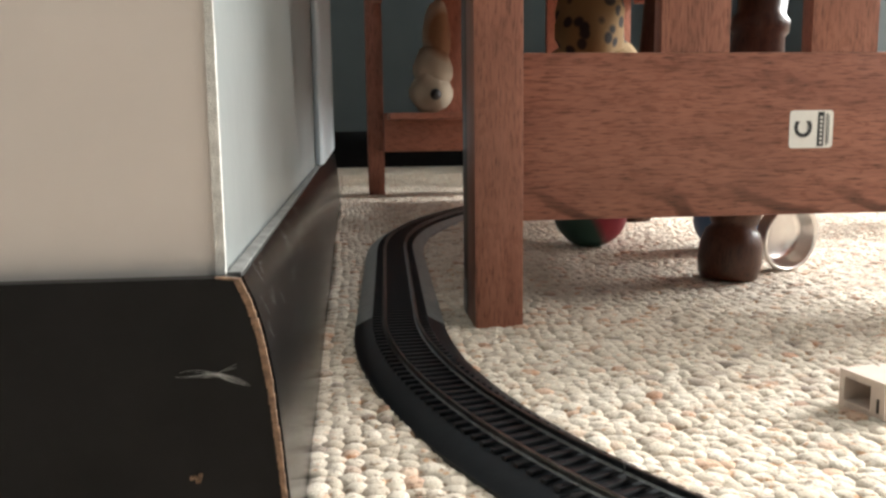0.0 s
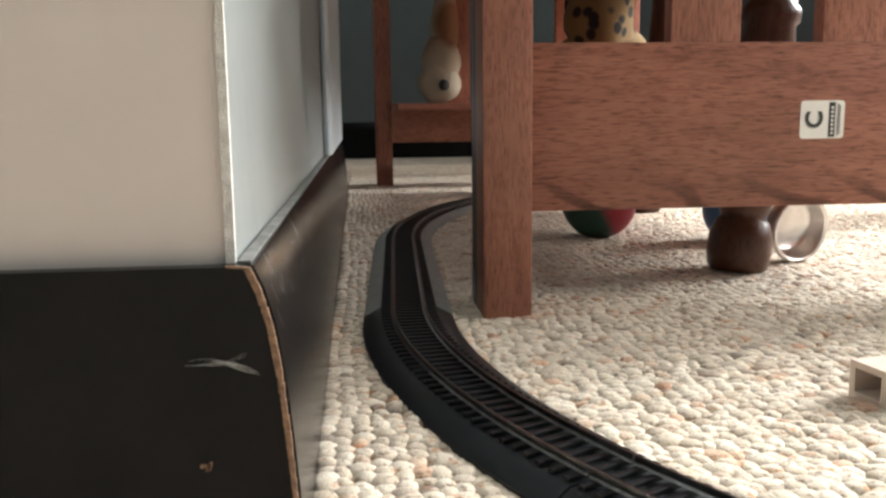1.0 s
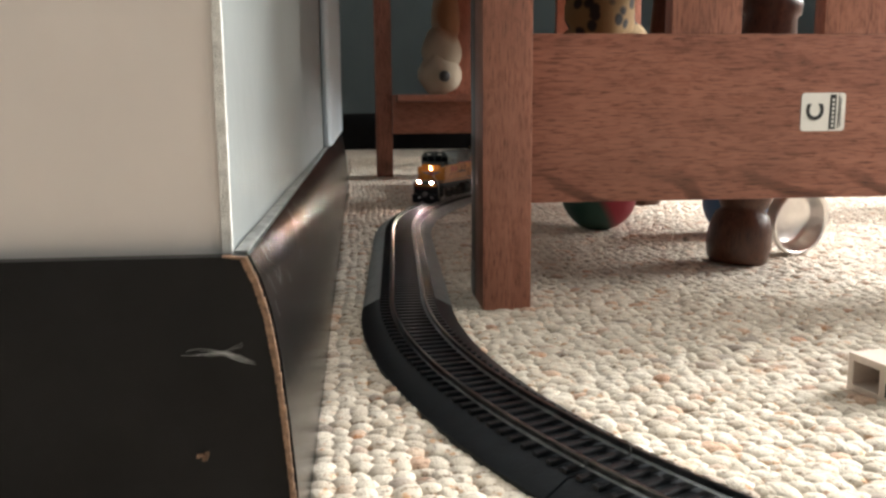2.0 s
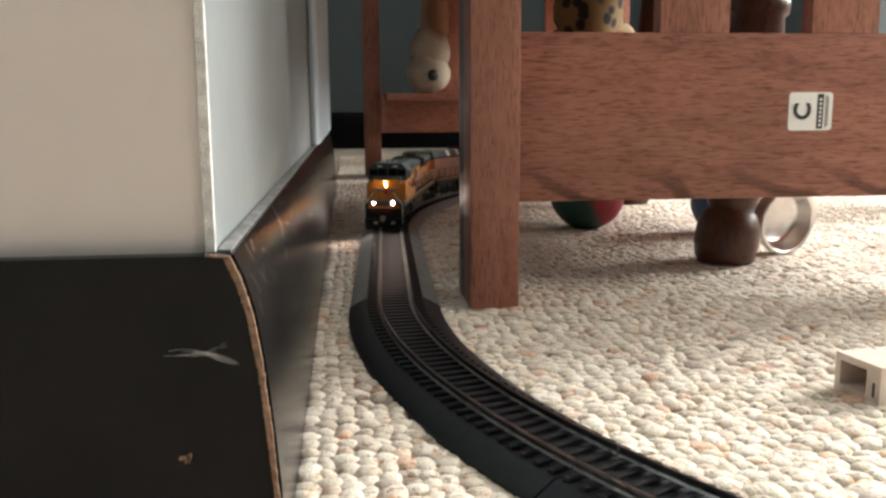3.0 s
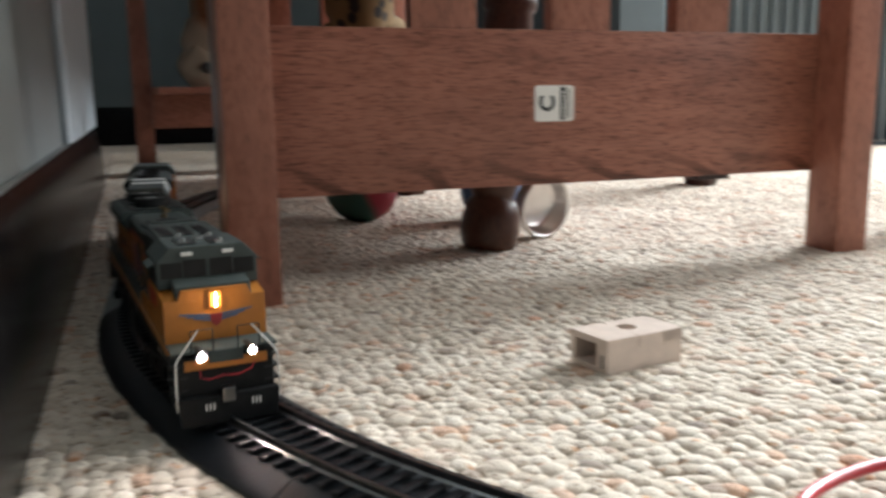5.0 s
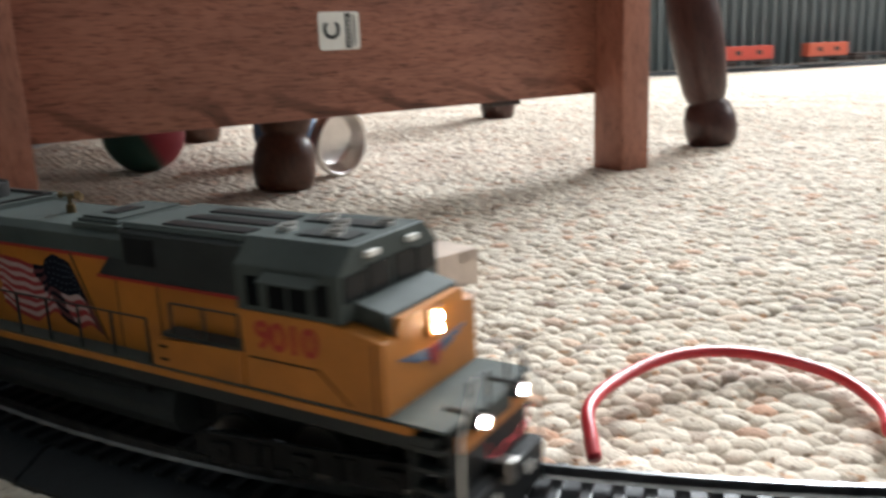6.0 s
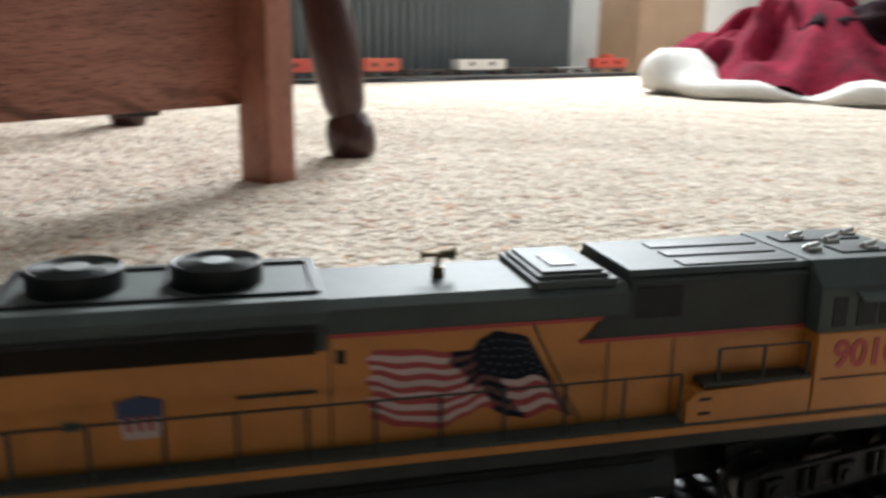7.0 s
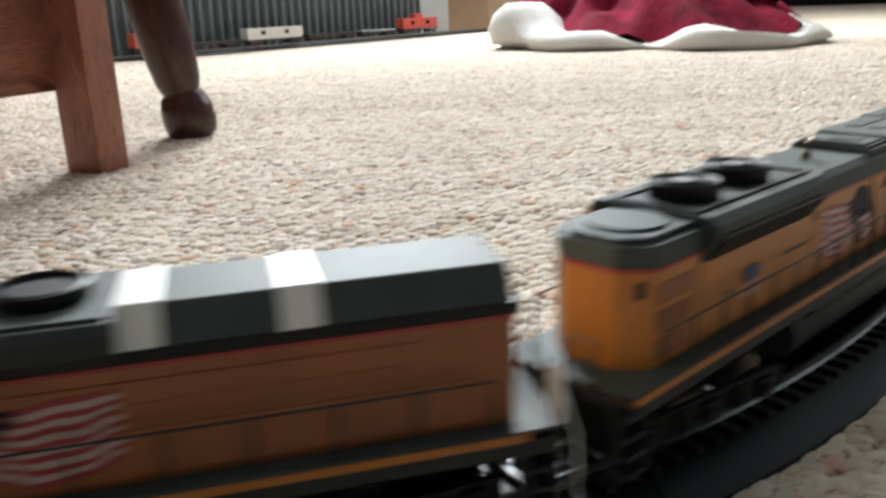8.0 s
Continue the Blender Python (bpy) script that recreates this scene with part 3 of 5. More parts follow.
def krod(bm, a, b, r, seg=6, r2=None):
    rod(bm, [v * K for v in a], [v * K for v in b], r * K, seg, None if r2 is None else r2 * K)


def digits(text, size, mat, parent, m, offset=0.0):
    cu = bpy.data.curves.new("number", "FONT")
    cu.body, cu.size, cu.extrude, cu.offset = text, size, 0.00008, offset
    cu.align_x, cu.align_y = "CENTER", "CENTER"
    cu.resolution_u = 4
    tmp = new("number", cu)
    me = bpy.data.meshes.new_from_object(tmp.evaluated_get(bpy.context.evaluated_depsgraph_get()))
    bpy.data.objects.remove(tmp)
    me.materials.clear()
    me.materials.append(mat)
    ob = new("number", me)
    ob.parent = parent
    ob.matrix_basis = m
    return ob


def waving_flag(parent, side, x0, x1, z0, z1, y, mirrored=False):
    """A flag decal on a slanted staff: thirteen wavy stripes with a printed fold, and a dark starred canton next to the staff."""
    def smooth_line(u, knots):
        for (a, p), (b, q) in zip(knots, knots[1:]):
            if u <= b:
                f = (u - a) / (b - a)
                return p + (q - p) * f * f * (3 - 2 * f)
        return knots[-1][1]
    top = [(0, 0.87), (0.2, 0.85), (0.36, 0.80), (0.50, 0.80), (0.56, 0.92), (0.66, 0.98), (0.82, 0.94), (1.0, 0.90)]
    low = [(0, 0.18), (0.14, 0.06), (0.34, 0.0), (0.44, 0.10), (0.54, 0.19), (0.68, 0.06), (0.76, 0.02), (0.88, 0.10), (1.0, 0.0)]
    n, m, hh, w = 44, 13, z1 - z0, x1 - x0

    def turned(x):
        return x0 + x1 - x if mirrored else x

    def point(i, k):
        u, e = i / n, k / m
        # the fly end hangs further out at its foot, the hoist follows the staff
        ragged = 0.018 * math.sin(e * 21) * (1 - u)
        lean = -0.25 * w * u ** 3 * e
        a, b = smooth_line(u, low), smooth_line(u, top)
        ripple = 0.022 * math.sin(u * 24 + 1.3 * e) * math.sin(math.pi * e) * (1 - 0.5 * u)
        return turned(x0 + w * (u + ragged) + lean) * K, (z0 + hh * (a + (b - a) * e + ripple)) * K
    sheets = {"red_stripes": (flag_red, bmesh.new()), "white_stripes": (flag_white, bmesh.new()), "canton": (flag_blue, bmesh.new()), "fold": (flag_fold, bmesh.new())}
    for i in range(n):
        u = (i + 0.5) / n
        for k in range(m):
            kind = "white_stripes" if k % 2 else "red_stripes"
            if u > 0.52 and k >= 6:
                kind = "canton"
            elif 0.54 < u + 0.018 * (k - 3) < 0.69 and k % 2 == 0:
                kind = "canton"
            elif 0.54 < u + 0.018 * (k - 3) < 0.69 or (u > 0.93 and k < 6):
                kind = "fold"
            bm = sheets[kind][1]
            q = [bm.verts.new((a, side * y * K, b)) for a, b in (point(i, k), point(i + 1, k), point(i + 1, k + 1), point(i, k + 1))]
            bm.faces.new(q if (side < 0) != mirrored else q[::-1])
    for nm, (mat, bm) in sheets.items():
        bmesh.ops.remove_doubles(bm, verts=bm.verts[:], dist=0.000001)
        bmesh.ops.solidify(bm, geom=bm.faces[:], thickness=0.00006)
        part(nm, bm, mat, parent)
    bm = bmesh.new()
    krod(bm, (turned(x0 + w * 0.775), side * (y + 0.2), z1 + 0.6), (turned(x0 + w * 1.03), side * (y + 0.2), z0 - 1.0), 0.24)
    part("flagstaff", bm, brass, parent)
    bm = bmesh.new()
    lo, hi = sorted((side * (y + 0.08), side * (y + 0.16)))
    for i in range(7):
        for j in range(5):
            a, b = point(25 + i * 2.6 + (j % 2) * 1.2, 7.0 + j * 1.2)
            box(bm, a - 0.0002, a + 0.0002, lo * K, hi * K, b - 0.0002, b + 0.0002)
    part("stars", bm, star_grey, parent)


def truck(parent, x):
    """A three-axle truck: side frames with journals and springs, axles with wheels."""
    tr = empty("truck", pose(x * K, 0, 0))
    tr.parent = parent
    for s in (-1, 1):
        bm = bmesh.new()
        prof = [(-27, 9), (-27, 5), (-22, 4.2), (-14, 3.2), (-4, 4.6), (4, 4.6), (14, 3.2), (22, 4.2), (27, 5), (27, 9), (18, 11), (8, 9.5), (-8, 9.5), (-18, 11)]
        kprism(bm, prof, s * 13.2, s * 15, 1)
        for jx in (-20, 0, 20):
            kbox(bm, jx - 2.6, jx + 2.6, min(s * 15, s * 16.4), max(s * 15, s * 16.4), 3.6, 8.6, 0.4)
            krod(bm, (jx, s * 16.2, 6), (jx, s * 17, 6), 1.5, 8)
        for jx in (-10, 10):
            krod(bm, (jx - 1.5, s * 15.6, 4), (jx - 1.5, s * 15.6, 9.5), 0.9, 6)
            krod(bm, (jx + 1.5, s * 15.6, 4), (jx + 1.5, s * 15.6, 9.5), 0.9, 6)
        krod(bm, (-24, s * 15.6, 10.2), (24, s * 15.6, 10.2), 0.5, 5)
        part("side_frame", bm, engine_black, tr)
    for jx in (-20, 0, 20):
        bm = bmesh.new()
        for s in (-1, 1):
            krod(bm, (jx, s * 7.4, 6), (jx, s * 9.6, 6), 6, 20)
            krod(bm, (jx, s * 6.9, 6), (jx, s * 7.4, 6), 6.6, 20)
        krod(bm, (jx, -9, 6), (jx, 9, 6), 1.2, 8)
        part("wheelset", bm, wheel_steel, tr)
    bm = bmesh.new()
    kbox(bm, -26, 26, -8, 8, 8, 13.5)
    part("bolster", bm, engine_black, tr)
    return tr


def handrail(parent, x0, x1, side, y, z0, z1, n, mat):
    for i in range(n):
        x = x0 + (x1 - x0) * i / (n - 1)
        bm = bmesh.new()
        krod(bm, (x, side * y, z0), (x, side * y, z1), 0.36, 5)
        part("stanchion", bm, mat, parent)
    bm = bmesh.new()
    krod(bm, (x0, side * y, z1), (x1, side * y, z1), 0.26, 5)
    part("handrail", bm, mat, parent)


def underframe(e, body, plough):
    """Deck, sill stripe, pilots, steps, tank, couplers and trucks."""
    bm = bmesh.new()
    kbox(bm, -114.5, 115, -17.2, 17.2, 17.0, 20.2, 0.3)
    part("frame", bm, dark_grey, e)
    bm = bmesh.new()
    kbox(bm, -114, 110, -17.5, 17.5, 20.0, 21.6, 0.2)
    part("sill_stripe", bm, body, e, "bright sill stripe")
    bm = bmesh.new()
    kbox(bm, -115.3, 117.3, -17.1, 17.1, 21.5, 22.2)
    part("deck", bm, roof_grey, e)
    bm = bmesh.new()
    kprism(bm, [(-9, 1.6), (9, 1.6), (12.4, 3.6), (14.2, 7), (14.2, 10), (12.6, 13.2), (10, 15), (-10, 15), (-12.6, 13.2), (-14.2, 10), (-14.2, 7), (-12.4, 3.6)], -36, 42, 0, 0.4)
    part("fuel_tank", bm, dark_grey, e, smooth=True)
    bm = bmesh.new()
    kbox(bm, -34, 40, -15.6, -12, 15.6, 17.2, 0.3)
    kbox(bm, -34, 40, 12, 15.6, 15.6, 17.2, 0.3)
    krod(bm, (-30, -14.6, 14.6), (36, -14.6, 14.6), 1.1, 8)
    krod(bm, (-30, 14.6, 14.6), (36, 14.6, 14.6), 1.1, 8)
    part("air_reservoir", bm, engine_black, e)
    bm = bmesh.new()
    kbox(bm, -104, 104, -6.5, 6.5, 4.5, 17.4, 0.4)
    part("drive_casing", bm, engine_black, e)
    for d in (-1, 1):
        bm = bmesh.new()
        kbox(bm, min(d * 114.5, d * 117), max(d * 114.5, d * 117), -15.5, 15.5, 9.5 if d < 0 else 5, 20.4, 0.4)
        if d > 0 and plough:
            kprism(bm, [(-15.5, -2), (15.5, -2), (16.5, 7.5), (-16.5, 7.5)], 117, 120.5, 0, 0.3)
        part("pilot", bm, engine_black, e, "dark grey pilot with a snow plough" if d > 0 and plough else "")
        bm = bmesh.new()
        kbox(bm, min(d * 116, d * 119.5), max(d * 116, d * 119.5), -1.5, 1.5, 6.2, 9.2, 0.3)
        kbox(bm, min(d * 119, d * 122), max(d * 119, d * 122), -2.4, 1.6, 5.4, 10.2, 0.5)
        part("coupler", bm, wheel_steel, e, "steel knuckle coupler")
        for s in (-1, 1):
            bm = bmesh.new()
            for k in range(4):
                kbox(bm, min(d * 110, d * 117), max(d * 110, d * 117), min(s * 12.5, s * 17.4), max(s * 12.5, s * 17.4), 5 + k * 4.2, 5.7 + k * 4.2)
            kbox(bm, min(d * 109.4, d * 110), max(d * 109.4, d * 110), min(s * 12.5, s * 17.4), max(s * 12.5, s * 17.4), 5, 20)
            part("step_ladder", bm, dark_grey, e)
            bm = bmesh.new()
            tube(bm, [(d * v[0] * K, s * v[1] * K, v[2] * K) for v in ((119.8, 16.6, 4), (119.8, 16.6, 13), (119.7, 16.3, 19.4), (119.3, 15.4, 21), (118.6, 8.6, 29.6))], 0.00032, 6)
            part("grab_iron", bm, label_white if d > 0 else dark_grey, e, "white grab iron" if d > 0 else "")
        top = 29.5 if d > 0 else 33
        for y0, y1 in ((-11, -4), (4, 11)):
            bm = bmesh.new()
            tube(bm, [(d * 118.6 * K, yy * K, zz * K) for yy, zz in ((y0, 22), (y0, top), (y1, top), (y1, 22))], 0.0003, 5)
            part("end_railing", bm, dark_grey, e)
    return [truck(e, 79), truck(e, -79)]


def lead_engine():
    e = tagged(empty("diesel_engine"), "yellow and grey model diesel engine with lit headlights and flag decal", "model train", "engines of the train")
    trucks = underframe(e, yellow, True)
    # long hood, yellow below and grey above
    bm = bmesh.new()
    kprism(bm, [(-106.5, -6.5), (-101, -12.5), (70, -12.5), (70, 12.5), (-101, 12.5), (-106.5, 6.5)], 22, 44, 2)
    hood = part("hood_side", bm, yellow, e, "yellow hood sides with panel lines")
    bm = bmesh.new()
    kprism(bm, [(-12.7, 44), (12.7, 44), (12.7, 48.5), (10.5, 50), (-10.5, 50), (-12.7, 48.5)], -28, 30.1, 0, 0.2)
    part("hood_roof", bm, roof_grey, e)
    bm = bmesh.new()
    kprism(bm, [(-12.9, 39.6), (12.9, 39.6), (12.9, 50.4), (11, 51.8), (-11, 51.8), (-12.9, 50.4)], 30, 70, 0, 0.2)
    kprism(bm, [(24.9, 44.1), (30.1, 44.1), (30.1, 39.6), (20.6, 39.6)], -12.85, 12.85, 1)
    part("inverter_housing", bm, dark_grey, e, "dark grey raised section behind the cab")
    bm = bmesh.new()
    kprism(bm, [(-12.2, 51.4), (12.2, 51.4), (11.6, 52.6), (-11.6, 52.6)], 30, 70, 0, 0.2)
    part("roof_hatch", bm, roof_grey, e)
    for k in range(3):
        bm = bmesh.new()
        kbox(bm, 42, 67, -10.5 + k * 7, -6.5 + k * 7, 52.55, 52.95)
        part("roof_vent", bm, engine_black, e, "black roof louvre")
    bm = bmesh.new()
    kbox(bm, 31, 41, -13.05, 13.05, 43.2, 49.5, 0.2)
    part("air_intake", bm, engine_black, e, "black mesh air intake")
    bm = bmesh.new()
    kbox(bm, 11, 28, -11.5, 11.5, 49.6, 51.2, 0.4)
    kbox(bm, 12, 26.5, -10.4, 10.4, 51.1, 52.0, 0.3)
    kbox(bm, 13, 25.5, -9.4, 9.4, 51.9, 52.6, 0.2)
    dyn = part("exhaust_hatch", bm, roof_grey, e)
    bm = bmesh.new()
    kbox(bm, 16, 21, -6, 2, 52.5, 52.9)
    part("exhaust_slot", bm, engine_black, dyn)
    for a, b, y, z in ((-28, 24.8, 12.8, 43.3), (-100.9, -84, 12.8, 43.2), (20, 70, 13.0, 38.9)):
        bm = bmesh.new()
        kbox(bm, a, b, -y, y, z, z + 0.75)
        part("red_line", bm, stripe_red, e, "thin red stripe")
    for x in (26, 40, -27.5, -84):
        bm = bmesh.new()
        kbox(bm, x - 0.15, x + 0.15, -12.62, 12.62, 22, 43.4)
        part("panel_line", bm, dark_grey, e)
    for i in range(5):
        x = -82 + i * 10
        for s in (-1, 1):
            bm = bmesh.new()
            kbox(bm, x + 0.6, x + 9, min(s * 12.5, s * 12.75), max(s * 12.5, s * 12.75), 23, 31, 0.15)
            part("hood_door", bm, yellow, e)
    # radiator flare with two fans
    bm = bmesh.new()
    kprism(bm, [(-12.5, 41), (12.5, 41), (16.5, 47), (16.5, 49.5), (14.5, 51.4), (-14.5, 51.4), (-16.5, 49.5), (-16.5, 47)], -84, -28, 0, 0.3)
    rad = part("radiator_housing", bm, roof_grey, e, "flared grey radiator section")
    for s in (-1, 1):
        bm = bmesh.new()
        kprism(bm, [(s * 12.7, 40.6), (s * 16.9, 46.4), (s * 16.9, 47.4), (s * 12.7, 42)], -82, -30, 0)
        part("radiator_grille", bm, engine_black, rad, "black radiator grille")
    bm = bmesh.new()
    for y in (-10.5, 10.5):
        kbox(bm, -83, -29, y - 0.7, y + 0.7, 51.2, 52.0)
    for x in (-83, -56, -30):
        kbox(bm, x, x + 1.2, -11, 11, 51.2, 52.0)
    part("roof_frame", bm, engine_black, rad)
    for x in (-70.6, -46.5):
        bm = bmesh.new()
        lathe(bm, [(8.2 * K, 0), (8.2 * K, 3.9 * K), (7.8 * K, 4.2 * K), (7.3 * K, 4.0 * K), (7.2 * K, 3.4 * K), (0, 3.4 * K)], 32)
        fan = part("radiator_fan", bm, engine_black, e, "round black radiator fan", smooth=True, m=pose(x * K, 0, 51.3 * K))
        bm = bmesh.new()
        for r in (6.8, 6.1, 5.4, 4.7, 4.0, 3.3):
            tube(bm, [(r * K * math.cos(a), r * K * math.sin(a), 4.0 * K) for a in [math.tau * i / 28 for i in range(28)]], 0.00016, 4, True)
        for a in range(4):
            c, s_ = math.cos(a * math.pi / 4), math.sin(a * math.pi / 4)
            krod(bm, (-7.2 * c, -7.2 * s_, 3.9), (7.2 * c, 7.2 * s_, 3.9), 0.13, 4)
        part("fan_grille", bm, dark_grey, fan)
        bm = bmesh.new()
        lathe(bm, [(2.8 * K, 3.4 * K), (2.8 * K, 4.2 * K), (0, 4.3 * K)], 18)
        part("fan_hub", bm, hub_grey, fan, "pale grey round fan hub", smooth=True)
    # rear of the hood
    bm = bmesh.new()
    kprism(bm, [(-106.8, -6.6), (-101.1, -12.7), (-84, -12.7), (-84, 12.7), (-101.1, 12.7), (-106.8, 6.6)], 44, 48.8, 2, 0.2)
    kprism(bm, [(-105.4, -5.8), (-100.4, -10.8), (-84, -10.8), (-84, 10.8), (-100.4, 10.8), (-105.4, 5.8)], 48.7, 50.1, 2, 0.5)
    rear = part("rear_roof", bm, roof_grey, e)
    bm = bmesh.new()
    kprism(bm, [(-106.9, -6.6), (-101.0, -12.75), (-100.6, -12.75), (-100.6, 12.75), (-101.0, 12.75), (-106.9, 6.6)], 43.2, 43.95, 2)
    part("red_line", bm, stripe_red, e, "thin red stripe")
    bm = bmesh.new()
    kprism(bm, [(-102.6, -11.2), (-104.0, -9.6), (-103.7, -9.4), (-102.3, -11.0)], 37.6, 41.2, 2)
    kprism(bm, [(-102.6, 11.2), (-104.0, 9.6), (-103.7, 9.4), (-102.3, 11.0)], 37.6, 41.2, 2)
    part("rear_lamp", bm, dark_grey, e, "dark lamp box on the hood's corner")
    bm = bmesh.new()
    lathe(bm, [(8.6 * K, 0), (8.6 * K, 0.8 * K), (0, 0.9 * K)], 24)
    part("rear_vent", bm, roof_grey, rear, m=pose(-93.4 * K, 0, 50.0 * K))
    for s in (-1, 1):
        for z in (24, 30, 36):
            bm = bmesh.new()
            kbox(bm, -100.5, -87, min(s * 12.4, s * 12.75), max(s * 12.4, s * 12.75), z, z + 4.6, 0.2)
            part("louvre_door", bm, rear_brown, e)
    # cab and nose
    bm = bmesh.new()
    kprism(bm, [(69.5, 22), (104.5, 22), (104.5, 36.5), (92, 38.8), (69.5, 38.8)], -17, 17, 1, 0.3)
    part("cab_lower", bm, yellow, e, "yellow lower cab and nose")
    bm = bmesh.new()
    kprism(bm, [(-17, 38.8), (17, 38.8), (17, 48.2), (12.5, 53), (-12.5, 53), (-17, 48.2)], 69, 95.5, 0, 0.4)
    cabtop = part("cab_upper", bm, roof_grey, e, "grey upper cab with angled roof")
    bm = bmesh.new()
    kprism(bm, [(92.5, 38.6), (104.1, 36.4), (102.6, 40.6), (94.5, 42.4)], -12.5, 12.5, 1, 0.3)
    part("nose_top", bm, roof_grey, e)
    bm = bmesh.new()
    kprism(bm, [(-12.5, 36), (12.5, 36), (11, 39.8), (-11, 39.8)], 103.0, 104.8, 0, 0.2)
    part("nose_panel", bm, yellow, e)
    for s in (-1, 1):
        for a, b in ((72.0, 75.2), (77.6, 82.2), (83.0, 87.6), (89.2, 92.8)):
            bm = bmesh.new()
            kbox(bm, a, b, min(s * 16.9, s * 17.15), max(s * 16.9, s * 17.15), 40, 46.2, 0.1)
            part("side_window", bm, glass_dark, cabtop, "dark cab side window")
        bm = bmesh.new()
        kprism(bm, [(s * 17, 46.6), (s * 19.4, 45.6), (s * 19.4, 46), (s * 17, 47.4)], 77, 91, 0)
        part("sunshade", bm, roof_grey, cabtop)
        bm = bmesh.new()
        kbox(bm, 95.4, 95.8, min(s * 0.7, s * 8.2), max(s * 0.7, s * 8.2), 42.4, 48.4, 0.1)
        part("windscreen", bm, glass_dark, cabtop, "dark cab windscreen")
        bm = bmesh.new()
        kbox(bm, 95.4, 95.8, min(s * 8.8, s * 15.8), max(s * 8.8, s * 15.8), 42.6, 47.8, 0.1)
        part("windscreen", bm, glass_dark, cabtop, "dark cab windscreen")
        bm = bmesh.new()
        kbox(bm, 95.3, 96.5, min(s * 5, s * 8.8), max(s * 5, s * 8.8), 50.0, 51.2, 0.1)
        part("number_board", bm, label_white, cabtop, "small pale number board")
        for k, ch in enumerate("9010"):
            digits(ch, 0.0082, stripe_red, e, pose((81.3 + (k - 1.5) * 4.0 * (1 if s < 0 else -1)) * K, s * 17.06 * K, 33.8 * K, 90, 0, 0 if s < 0 else 180), 0.00022)
        bm = bmesh.new()
        kprism(bm, [(71, 29.2), (89, 29.2), (96.6, 22.9), (96.0, 22.9), (88.8, 28.8), (71, 28.8)], s * 16.95, s * 17.1, 1)
        kbox(bm, 102.2, 102.55, min(s * 16.9, s * 17.1), max(s * 16.9, s * 17.1), 22, 36)
        part("pin_stripe", bm, engine_black, e)
        # battery boxes ahead of the walkway
        bm = bmesh.new()
        kprism(bm, [(41.3, 22), (69.0, 22), (69.0, 29.5), (43.5, 28.6), (41.3, 26.5)], s * 12.6, s * 17, 1, 0.25)
        part("battery_box", bm, yellow, e)
        bm = bmesh.new()
        kbox(bm, 45, 69, min(s * 12.5, s * 16.8), max(s * 12.5, s * 16.8), 29.3, 30.2)
        part("battery_box_top", bm, dark_grey, e)
        for zz in (24, 27):
            bm = bmesh.new()
            kbox(bm, 44, 46.5, min(s * 16.95, s * 17.15), max(s * 16.95, s * 17.15), zz - 0.3, zz + 0.3)
            part("vent_slot", bm, engine_black, e)
        handrail(e, 48, 68, s, 16.3, 30, 37, 3, dark_grey)
        handrail(e, -104, 40, s, 16.6, 22, 32.5, 13, dark_grey)
        decal = empty("flag_decal")
        decal.parent = e
        waving_flag(decal, s, -20.5, 19.5, 24.0, 43.0, 12.62)
        bm = bmesh.new()
        kprism(bm, [(-63.0, 27.6), (-57.0, 27.6), (-56.4, 33), (-60, 34.6), (-63.6, 33)], s * 12.55, s * 12.9, 1)
        sh = part("emblem", bm, flag_white, e, "small shield emblem in red, white and blue")
        bm = bmesh.new()
        kprism(bm, [(-63.7, 31.4), (-56.3, 31.4), (-56.2, 34.4), (-60, 35.4), (-63.8, 34.4)], s * 12.6, s * 12.95, 1)
        part("emblem_top", bm, decal_blue, sh)
        bm = bmesh.new()
        for k in range(3):
            kbox(bm, -62.4 + k * 1.8, -61.5 + k * 1.8, min(s * 12.6, s * 12.95), max(s * 12.6, s * 12.95), 29, 32)
        part("emblem_stripe", bm, flag_red, sh)
        bm = bmesh.new()
        kbox(bm, -44, -30, min(s * 12.6, s * 12.7), max(s * 12.6, s * 12.7), 33.2, 33.9)
        part("lettering_bar", bm, dark_grey, e)
        bm = bmesh.new()
        kbox(bm, -72.4, -69.6, min(s * 12.75, s * 12.85), max(s * 12.75, s * 12.85), 30.0, 31.6)
        part("round_mark", bm, decal_green, e, "small green mark")
        bm = bmesh.new()
        kbox(bm, -26.4, -24.8, min(s * 12.5, s * 12.75), max(s * 12.5, s * 12.75), 38.4, 41, 0.2)
        part("hood_lamp", bm, engine_black, e)
    # roof fittings
    bm = bmesh.new()
    lathe(bm, [(1.8 * K, 0), (1.6 * K, 3 * K), (0.7 * K, 3.4 * K), (0.7 * K, 6.5 * K), (0, 6.6 * K)], 12)
    horn = part("horn", bm, brass, e, "brass triple chime horn", smooth=True, m=pose(-5 * K, 0, 49.9 * K) @ Matrix.Scale(0.74, 4))
    for a, dz in ((0, 0.6), (180, 0.2), (20, -0.5)):
        bm = bmesh.new()
        c, s_ = math.cos(radians(a)), math.sin(radians(a))
        krod(bm, (0, 0, 6 + dz), (3.2 * c, 3.2 * s_, 6 + dz), 0.5, 8, 0.7)
        krod(bm, (3.2 * c, 3.2 * s_, 6 + dz), (4.6 * c, 4.6 * s_, 6 + dz), 0.7, 8, 1.5)
        part("horn_bell", bm, brass, horn)
    for x, y in ((74, -6), (77, 4), (83, 0), (87, -7), (91, 5)):
        bm = bmesh.new()
        kbox(bm, x - 1.6, x + 1.6, y - 1.2, y + 1.2, 52.8, 53.9, 0.2)
        krod(bm, (x - 1.5, y, 54), (x + 1.9, y + 0.6, 54.5), 0.5, 6)
